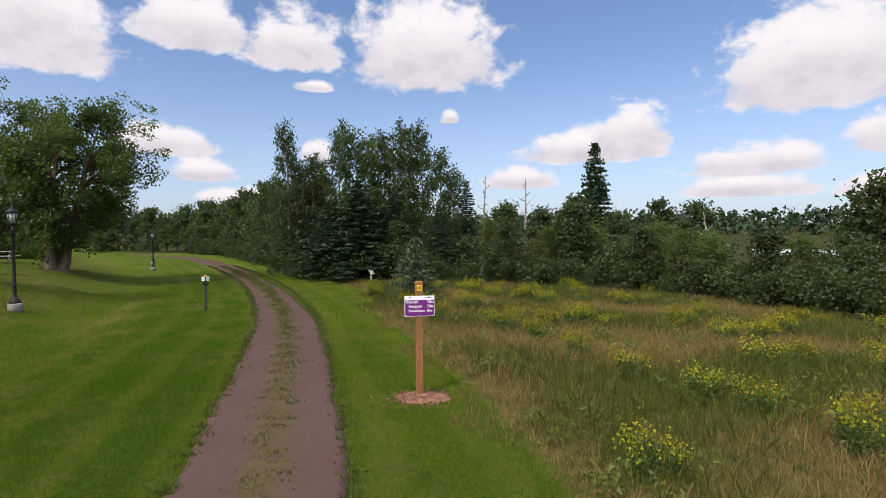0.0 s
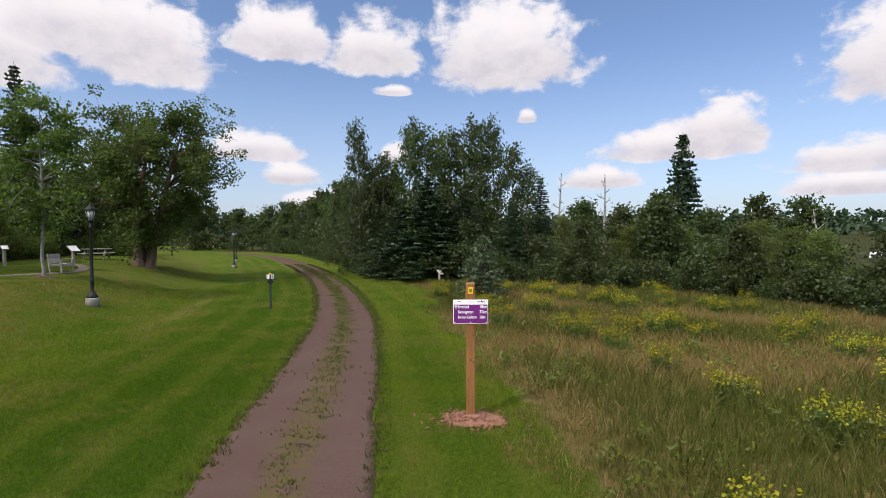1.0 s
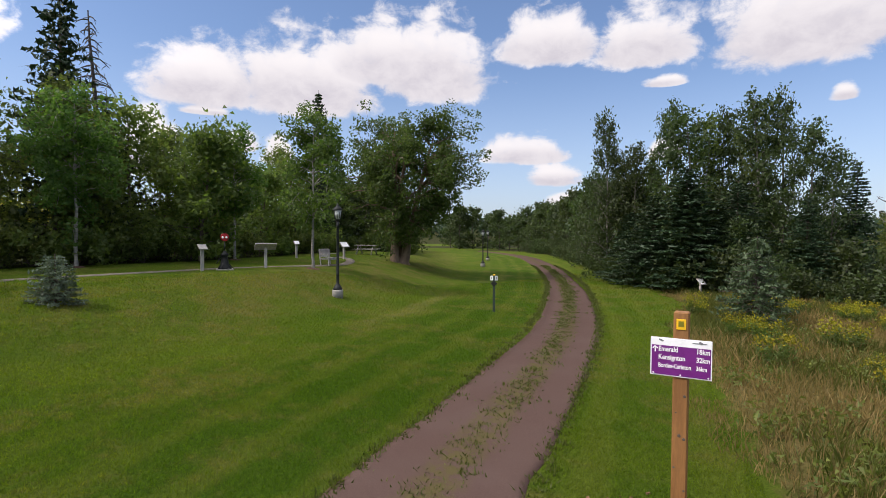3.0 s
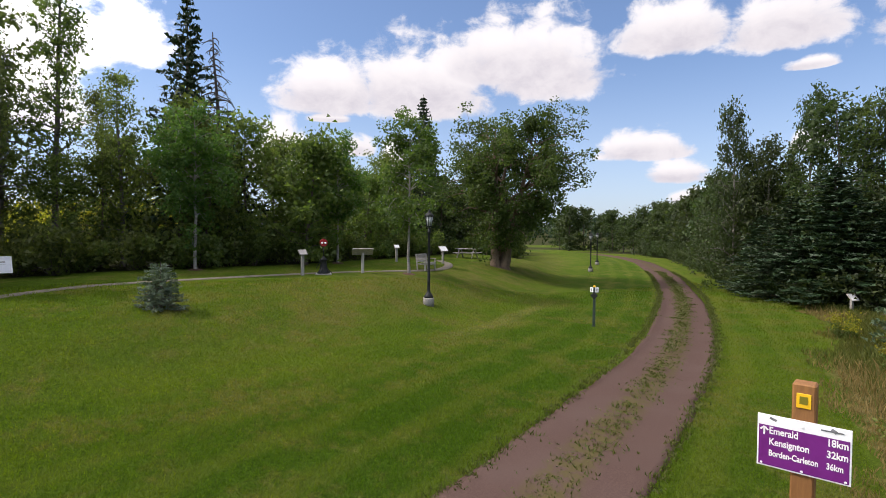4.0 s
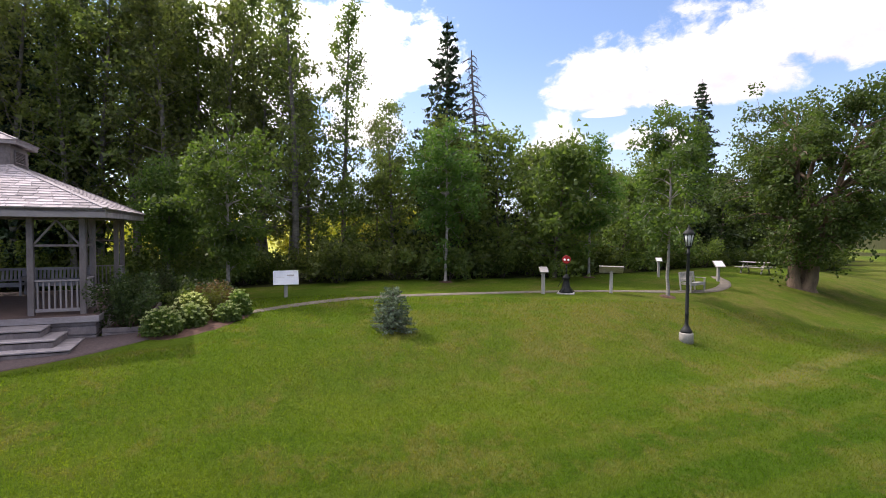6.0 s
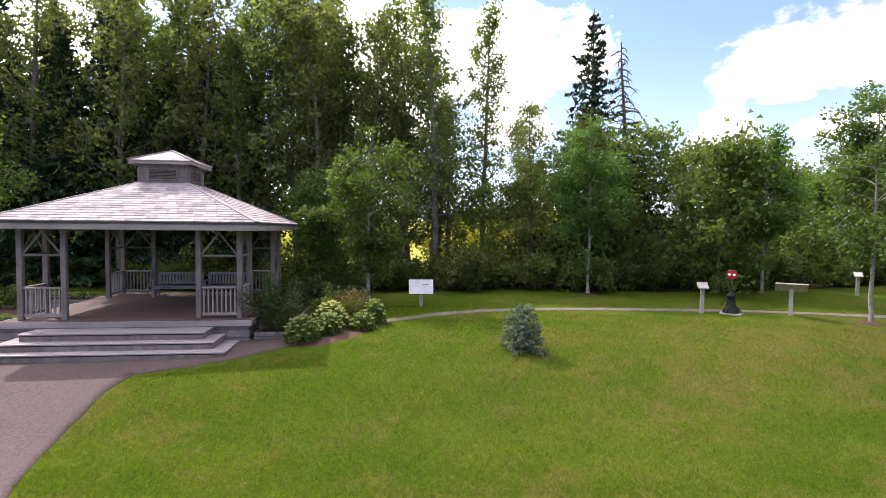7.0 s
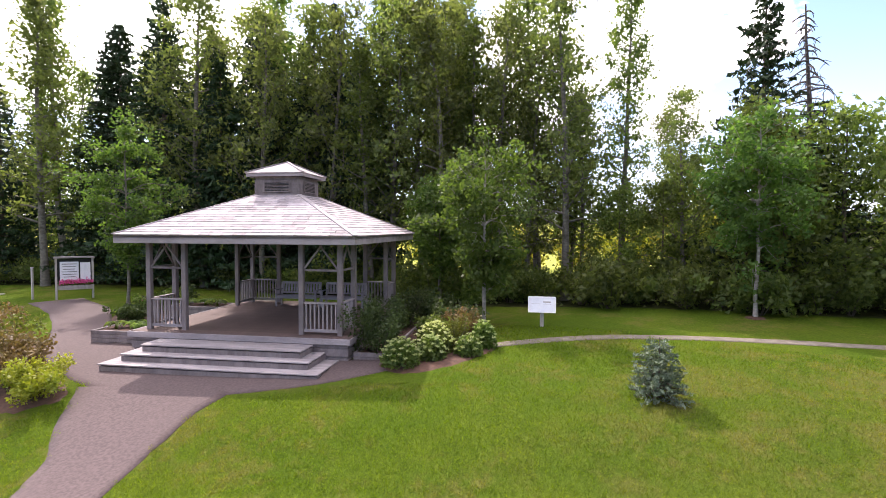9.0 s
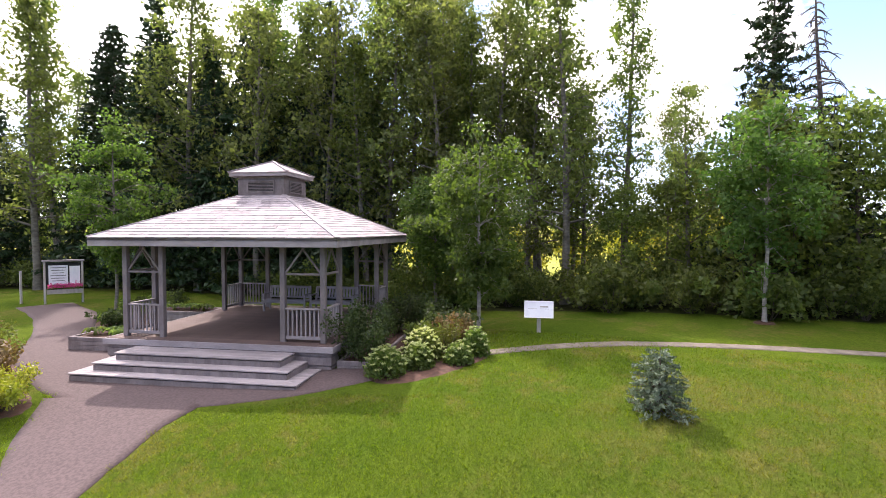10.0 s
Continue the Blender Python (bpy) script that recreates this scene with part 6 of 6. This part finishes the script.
for k, (x, y, h, s) in enumerate([(-17.0, -12.3, 0.7, 0.6), (-18.2, -13.4, 0.8, 0.6), (-19.4, -14.4, 0.8, 0.7), (-19.0, -12.7, 1.1, 0.6), (-20.3, -13.9, 1.0, 0.6)]):
    shrub("border_plant", stand(x, y, 45 * k), h, s, 1400, 0.11, 180 + k, LEAF_BRIGHT if k % 2 else LEAF_DEEP, "green leafy border plant beside the gravel", "border plants", bloom=PINK if k == 1 else None, blooms=60)


def notice_board(m):
    """A framed notice board on two posts under a little cap, with flower boxes at its foot."""
    kiosk = thing("notice_board", m, "dark-framed notice board with pale posters and pink flower boxes", "notice board")
    for sx in (-1, 1):
        part("post", bm_box((sx * 0.98, 0, 1.05), (0.12, 0.12, 2.1)), GREY_WOOD, kiosk)
    part("back_panel", bm_box((0, 0.02, 1.38), (1.84, 0.05, 1.25)), BLACK_IRON, kiosk)
    part("cap", bm_box((0, 0, 2.12), (2.2, 0.24, 0.09)), BOARDS, kiosk)
    part("poster", bm_box((-0.28, -0.012, 1.42), (1.0, 0.012, 0.95), bevel=0.002), PALE_PANEL, kiosk, "large pale poster")
    part("poster", bm_box((0.58, -0.012, 1.40), (0.55, 0.012, 0.90), bevel=0.002), PALE_PANEL, kiosk, "pale poster sheet")
    for k in range(6):
        part("print_line", bm_box((-0.28, -0.021, 1.78 - 0.13 * k), (0.8 - 0.08 * (k % 3), 0.004, 0.035), bevel=0), PRINT, kiosk)
    trough = part("flower_box", bm_box((0.1, -0.24, 0.62), (1.9, 0.28, 0.22)), GREY_WOOD, kiosk)
    r = np.random.default_rng(9)
    q = np.stack([r.uniform(-0.8, 1.0, 900), r.normal(-0.25, 0.09, 900), 0.80 + np.abs(r.normal(0, 0.10, 900))], -1)
    part("petals", mesh_of("petals", *quads(q, 3, 0.075, 0.8), PINK), PINK, trough, "bright pink flowers")
    q = np.stack([r.uniform(-0.85, 1.02, 700), r.normal(-0.25, 0.10, 700), 0.74 + np.abs(r.normal(0, 0.07, 700))], -1)
    part("foliage", mesh_of("foliage", *quads(q, 4, 0.08, 0.6), LEAF_BRIGHT), LEAF_BRIGHT, trough)


notice_board(pose(-19.4, -20.9, low(-19.4, -20.9), 0, 0, 150) @ Matrix.Diagonal((0.78, 1.0, 1.0, 1)))


def marker_post(m, height, label):
    post = thing("marker_post", m, label, "post")
    part("shaft", bm_box((0, 0, height / 2 - 0.05), (0.09, 0.09, height + 0.1)), GREY_WOOD, post)
    part("cap", bm_box((0, 0, height + 0.02), (0.11, 0.11, 0.03)), GREY_WOOD, post)


marker_post(stand(-18.3, -22.6), 1.6, "slim pale post beside the notice board")


def picnic_table(m):
    table = thing("picnic_table", m, "grey wooden picnic table with fixed benches", "picnic table", "picnic tables")
    for k in range(5):
        part("top_board", bm_box((0, -0.30 + 0.15 * k, 0.74), (1.8, 0.14, 0.04)), GREY_WOOD, table)
    for sy in (-1, 1):
        for k in range(2):
            part("seat_board", bm_box((0, sy * (0.62 + 0.15 * k), 0.44), (1.8, 0.14, 0.04)), GREY_WOOD, table)
    for sx in (-1, 1):
        for sy in (-1, 1):
            part("leg", bm_beam((sx * 0.62, sy * 0.60, 0.0), (sx * 0.62, sy * 0.18, 0.72), 0.09, 0.045), GREY_WOOD, table)
        part("cross_bar", bm_box((sx * 0.66, 0, 0.40), (0.045, 1.5, 0.09)), GREY_WOOD, table)
        part("top_bar", bm_box((sx * 0.66, 0, 0.69), (0.045, 0.66, 0.06)), GREY_WOOD, table)


picnic_table(pose(-33.6, 30.0, low(-33.6, 30.0), 0, 0, 30))
picnic_table(pose(-16.0, -23.0, low(-16.0, -23.0), 0, 0, 20))

# ---- signs and posts on the lawn ----


def lectern(name, m, wide, deep, height, tilt, label, panel=None, group="", frame_mat=None):
    """An outdoor reading panel on one square post."""
    panel, frame_mat = panel or PALE_PANEL, frame_mat or GREY_WOOD
    sign = thing(name, m, label, "sign", group)
    part("post", bm_box((0, 0.03, height / 2 - 0.05), (0.13, 0.11, height)), GREY_WOOD, sign)
    turn = pose(0, 0, height, tilt, 0, 0)
    for nm, c, s, mat in (("panel", (0, 0, 0.02), (wide, deep, 0.03), panel), ("frame_side", (-wide / 2 - 0.015, 0, 0.02), (0.03, deep + 0.06, 0.05), frame_mat), ("frame_side", (wide / 2 + 0.015, 0, 0.02), (0.03, deep + 0.06, 0.05), frame_mat),
                          ("frame_end", (0, deep / 2 + 0.015, 0.02), (wide, 0.03, 0.05), frame_mat), ("frame_end", (0, -deep / 2 - 0.015, 0.02), (wide, 0.03, 0.05), frame_mat)):
        b = bm_box(c, s, bevel=0.004)
        b.transform(turn)
        part(nm, b, mat, sign)
    return sign


def print_bars(sign, height, tilt, bars, material=None):
    for x, y, w, h in bars:
        b = bm_box((x, y, 0.037), (w, h, 0.004), bevel=0)
        b.transform(pose(0, 0, height, tilt, 0, 0))
        part("print_line", b, material or PRINT, sign)


board = lectern("welcome_board", pose(-21.95, 2.70, low(-21.95, 2.70), 0, 0, 107), 0.88, 0.50, 0.76, 72, "pale printed information board on a grey post by the walk", PALE_PANEL, frame_mat=WHITE)
print_bars(board, 0.76, 72, [(0.17, 0.09, 0.26, 0.045), (0.18, 0.02, 0.28, 0.012), (-0.2, 0.02, 0.3, 0.010)], GREY_WOOD)
lectern("reading_panel", pose(-23.13, 13.16, low(-23.13, 13.16), 0, 0, 90), 0.30, 0.30, 1.02, 35, "small grey wooden reading stand by the walk", GREY_WOOD)
lectern("reading_panel", pose(-23.63, 16.32, low(-23.63, 16.32), 0, 0, 250), 0.95, 0.55, 1.02, 30, "wide tilted reading panel on a square post", GREY_WOOD)
lectern("reading_panel", pose(-28.8, 24.5, low(-28.8, 24.5), 0, 0, 95), 0.55, 0.40, 0.95, 45, "pale tilted reading panel near the old tree", WHITE)
lectern("reading_panel", pose(-30.4, 21.9, low(-30.4, 21.9), 0, 0, 80), 0.30, 0.24, 1.0, 45, "small pale reading panel on a thin post", WHITE)
lectern("reading_panel", pose(-9.86, 35.0, low(-9.86, 35.0), 0, 0, 75), 0.45, 0.36, 0.80, 50, "small white tilted panel at the meadow's edge", WHITE)


def switch_stand(m):
    """An old railway switch stand: flared iron base, rod, lever and a round red target with two lenses."""
    stand_ob = thing("switch_stand", m, "black iron railway switch stand with a round red target", "switch stand")
    b = bmesh.new()
    lathe(b, [(0.30, 0.04), (0.29, 0.10), (0.19, 0.22), (0.14, 0.48), (0.12, 0.62), (0.16, 0.64), (0.16, 0.72), (0.08, 0.76), (0.06, 0.84)], 16)
    part("base", b, BLACK_IRON, stand_ob)
    part("base_slab", bm_box((0, 0, 0.01), (0.72, 0.62, 0.08), bevel=0.015), GREY_WOOD, stand_ob)
    b = bmesh.new()
    lathe(b, [(0.022, 0.80), (0.022, 1.24)], 10)
    part("rod", b, BLACK_IRON, stand_ob)
    part("lever", bm_beam((-0.12, -0.05, 0.66), (-0.34, -0.08, 0.28), 0.035, 0.03), BLACK_IRON, stand_ob)
    for a in range(3):
        part("foot", bm_beam((0.15 * math.cos(2.1 * a), 0.15 * math.sin(2.1 * a), 0.3), (0.36 * math.cos(2.1 * a), 0.36 * math.sin(2.1 * a), 0.07), 0.06, 0.03), BLACK_IRON, stand_ob)
    b = bmesh.new()
    lathe(b, [(0.168, -0.012), (0.182, 0.0), (0.168, 0.012)], 28)
    b.transform(pose(0, 0, 1.46, 90, 0, 0))
    target = part("target", b, RED, stand_ob, "round red painted disc")
    for sx in (-1, 1):
        b = bmesh.new()
        lathe(b, [(0.052, 0.0), (0.05, 0.02), (0.02, 0.035)], 14)
        b.transform(pose(sx * 0.075, -0.01, 1.45, 90, 0, 0))
        part("lens", b, WHITE, target, "white glass lens")
        b = bmesh.new()
        lathe(b, [(0.066, 0.0), (0.066, 0.012)], 14)
        b.transform(pose(sx * 0.075, -0.008, 1.45, 90, 0, 0))
        part("lens_ring", b, RED, target)


switch_stand(pose(-23.3, 14.2, low(-23.3, 14.2), 0, 0, 68))


def street_lamp(m, height, label):
    """A black lamp post on a concrete foot, with a four-sided lantern."""
    lamp = thing("street_lamp", m, label, "lamp post", "lamp posts")
    b = bmesh.new()
    lathe(b, [(0.225, -0.1), (0.225, 0.26), (0.21, 0.30)], 24)
    part("footing", b, CONCRETE, lamp, "round concrete footing")
    b = bmesh.new()
    lathe(b, [(0.19, 0.30), (0.19, 0.36), (0.15, 0.42), (0.10, 0.50), (0.062, 0.56), (0.058, 0.9), (0.07, 0.92), (0.058, 0.95), (0.048, height - 0.95), (0.07, height - 0.92), (0.05, height - 0.88), (0.045, height - 0.72)], 16)
    part("pole", b, BLACK_IRON, lamp)
    z = height - 0.72
    b = bmesh.new()
    lathe(b, [(0.05, z), (0.115, z + 0.04), (0.10, z + 0.07)], 8)
    lantern = part("lantern", b, BLACK_IRON, lamp)
    b = bmesh.new()
    lathe(b, [(0.095, z + 0.07), (0.165, z + 0.44)], 8)
    part("glass", b, LAMP_GLASS, lantern, "frosted lantern glass")
    b = bmesh.new()
    lathe(b, [(0.20, z + 0.44), (0.205, z + 0.47), (0.12, z + 0.57), (0.05, z + 0.62), (0.055, z + 0.66), (0.02, z + 0.70), (0.012, z + 0.76)], 8)
    part("hood", b, BLACK_IRON, lantern)
    for k in range(8):
        a = 2 * math.pi * k / 8
        part("bar", bm_beam((0.10 * math.cos(a), 0.10 * math.sin(a), z + 0.06), (0.17 * math.cos(a), 0.17 * math.sin(a), z + 0.45), 0.014, 0.014, 0), BLACK_IRON, lantern)


street_lamp(stand(-18.09, 16.67), 3.86, "black iron lamp post with a lantern on a concrete footing")
street_lamp(stand(-32.5, 43.2), 3.6, "black iron lamp post with a lantern beside the trail")
street_lamp(stand(-38.8, 51.6), 3.6, "black iron lamp post far along the trail")


def trail_marker(m):
    """A dark green post with two white number plates set in a V and a dark diamond below."""
    post = thing("trail_marker", m, "dark green trail marker post with two white plates", "trail marker")
    part("shaft", bm_box((0, 0, 0.72), (0.095, 0.095, 1.60), bevel=0.01), DARK_GREEN, post)
    part("cap", bm_box((0, 0, 1.55), (0.10, 0.10, 0.06), bevel=0.02), YELLOW, post)
    for sx in (-1, 1):
        p = part("plate", bm_box((sx * 0.095, -0.035, 1.42), (0.135, 0.012, 0.19), (0, 0, sx * 28)), WHITE, post, "white plate with a dark figure")
        part("print_bar", bm_box((sx * 0.095 + sx * 0.003, -0.043, 1.42), (0.03, 0.004, 0.10), (0, 0, sx * 28), 0), PRINT, p)
    part("diamond", bm_box((0, -0.056, 1.20), (0.20, 0.012, 0.20), (0, 45, 0)), BLACK_IRON, post)


trail_marker(pose(-13.46, 21.2, low(-13.46, 21.2), 0, 0, 34))


def lettering(name, text, size, m, material, parent):
    """Words as a thin mesh in the built-in font."""
    curve = bpy.data.curves.new(name, "FONT")
    curve.body, curve.size, curve.extrude = text, size, 0.0012
    curve.offset = size * 0.022
    ob = new(name + "_words", curve)
    me = bpy.data.meshes.new_from_object(ob.evaluated_get(bpy.context.evaluated_depsgraph_get()))
    bpy.data.objects.remove(ob)
    me.materials.clear()
    me.materials.append(material)
    done = part(name, me, material, parent)
    done.matrix_local = m
    return done


def distance_sign(m):
    """A treated post with a purple distance board and a small yellow waymark above."""
    sign = thing("distance_sign", m, "purple trail distance sign on a treated wooden post", "sign")
    post = bmesh.new()
    box(post, (0, 0.085, 1.04), (0.145, 0.145, 2.28), bevel=0.012)
    part("post", post, POST_WOOD, sign)
    r = random.Random(8)
    for k in range(6):
        b = bmesh.new()
        rad = r.uniform(0.008, 0.022)
        lathe(b, [(rad, 0), (rad * 0.7, 0.002)], 10)
        b.transform(pose(r.uniform(-0.05, 0.05), 0.012, r.choice((0.2, 0.42, 0.61, 0.95, 1.2, 1.38)) + r.uniform(-0.05, 0.05), 90, 0, 0))
        part("knot", b, BARK, sign)
    wide, tall, z = 0.56, 0.385, 1.725
    sheet = part("board", bm_box((0, 0, z), (wide, 0.012, tall), bevel=0.002), WHITE, sign, "white-edged sheet")
    part("purple_field", bm_box((0, -0.0075, z - 0.033), (wide - 0.022, 0.004, tall - 0.09), bevel=0), PURPLE, sheet)
    front = pose(0, 0, 0, 90, 0, 0)
    for row, (name, km) in enumerate((("Emerald", "18km"), ("Kensignton", "32km"), ("Borden-Carleton", "36km"))):
        zz = z + 0.058 - 0.082 * row
        narrow = Matrix.Diagonal((0.78 if row < 2 else 0.70, 1, 1, 1))
        lettering("place_name", name, 0.070 if row < 2 else 0.062, pose(-0.205, -0.011, zz, 90, 0, 0) @ narrow, WHITE, sheet)
        lettering("distance", km, 0.070 if row < 2 else 0.062, pose(0.140, -0.011, zz, 90, 0, 0) @ narrow, WHITE, sheet)
    part("arrow_shaft", bm_box((-0.235, -0.0115, z + 0.072), (0.012, 0.003, 0.055), bevel=0), WHITE, sheet)
    for sx in (-1, 1):
        part("arrow_head", bm_box((-0.235 + sx * 0.012, -0.0125, z + 0.092), (0.034, 0.003, 0.011), (0, sx * 45, 0), 0), WHITE, sheet)
    part("logo_mark", bm_box((-0.18, -0.0075, z + 0.165), (0.045, 0.004, 0.016), (0, 20, 0), 0), PRINT, sheet)
    part("logo_mark", bm_box((0.17, -0.0075, z + 0.160), (0.13, 0.004, 0.009), bevel=0), PRINT, sheet)
    part("logo_mark", bm_box((0.18, -0.0085, z + 0.166), (0.035, 0.004, 0.022), (0, 30, 0), 0), PRINT, sheet)
    for x, zz in ((-0.25, -0.17), (0.25, -0.17), (0.0, -0.17), (0.0, 0.15)):
        b = bmesh.new()
        lathe(b, [(0.009, 0), (0.006, 0.005)], 10)
        b.transform(pose(x, -0.0095, z + zz, 90, 0, 0))
        part("screw", b, WHITE, sheet)
    mark = part("waymark", bm_box((0, 0.008, 2.06), (0.088, 0.008, 0.105), bevel=0.002), YELLOW, sign, "yellow waymark plate")
    part("waymark_print", bm_box((0, 0.0025, 2.065), (0.05, 0.004, 0.055), bevel=0), LIME_LEAF, mark)


distance_sign(pose(-1.79, 9.60, 0.0, 0, 0, 15.5))


def clods():
    """Loose lumps of soil and bark chips thrown round the post."""
    r = np.random.default_rng(31)
    bm = bmesh.new()
    for _ in range(260):
        a, q = r.uniform(0, 6.3), 0.12 + abs(r.normal(0, 0.30))
        x, y = -1.78 + q * math.cos(a) * 1.15, 9.58 + q * math.sin(a) * 0.8
        size = r.uniform(0.012, 0.045)
        box(bm, (x, y, low(x, y) + 0.05 * math.exp(-(q / 0.35) ** 2) + size * 0.25), (size * 1.6, size, size * 0.6), (r.uniform(0, 50), r.uniform(0, 50), r.uniform(0, 360)), 0)
    me = mesh_from(bm, RED_SOIL)
    tagged(new("soil_clods", me), "loose red soil clods round the sign post", "soil", kind="stuff")


clods()


def far_house(m):
    """A low building with a grey metal roof, half hidden by the trees."""
    house = thing("farm_building", m, "low building with a grey metal roof behind the trees", "building")
    part("wall", bm_box((0, 0, 1.5), (11, 7, 3.0), bevel=0.02), WHITE, house)
    bm = bmesh.new()
    ridge = [bm.verts.new((x, 0, 5.0)) for x in (-5.8, 5.8)]
    eaves = [[bm.verts.new((x, sy * 4.0, 2.9)) for x in (-5.8, 5.8)] for sy in (-1, 1)]
    for e in eaves:
        bm.faces.new((e[0], e[1], ridge[1], ridge[0]))
    bm.faces.new((eaves[0][0], ridge[0], eaves[1][0]))
    bm.faces.new((eaves[0][1], eaves[1][1], ridge[1]))
    part("roof", bm, ROOF_SHEET, house)
    for k in range(12):
        part("roof_seam", bm_beam((-5.5 + k, -4.0, 2.93), (-5.5 + k, 0, 5.03), 0.05, 0.04, 0), ROOF_SHEET, house)
    for k in range(4):
        w = part("window", bm_box((-4 + 2.6 * k, -3.52, 1.6), (1.0, 0.06, 1.1), bevel=0.01), PRINT, house)
        part("frame", bm_box((-4 + 2.6 * k, -3.54, 2.2), (1.1, 0.08, 0.08)), WHITE, w)


far_house(pose(35.5, 70.0, -4.3, 0, 0, -25))
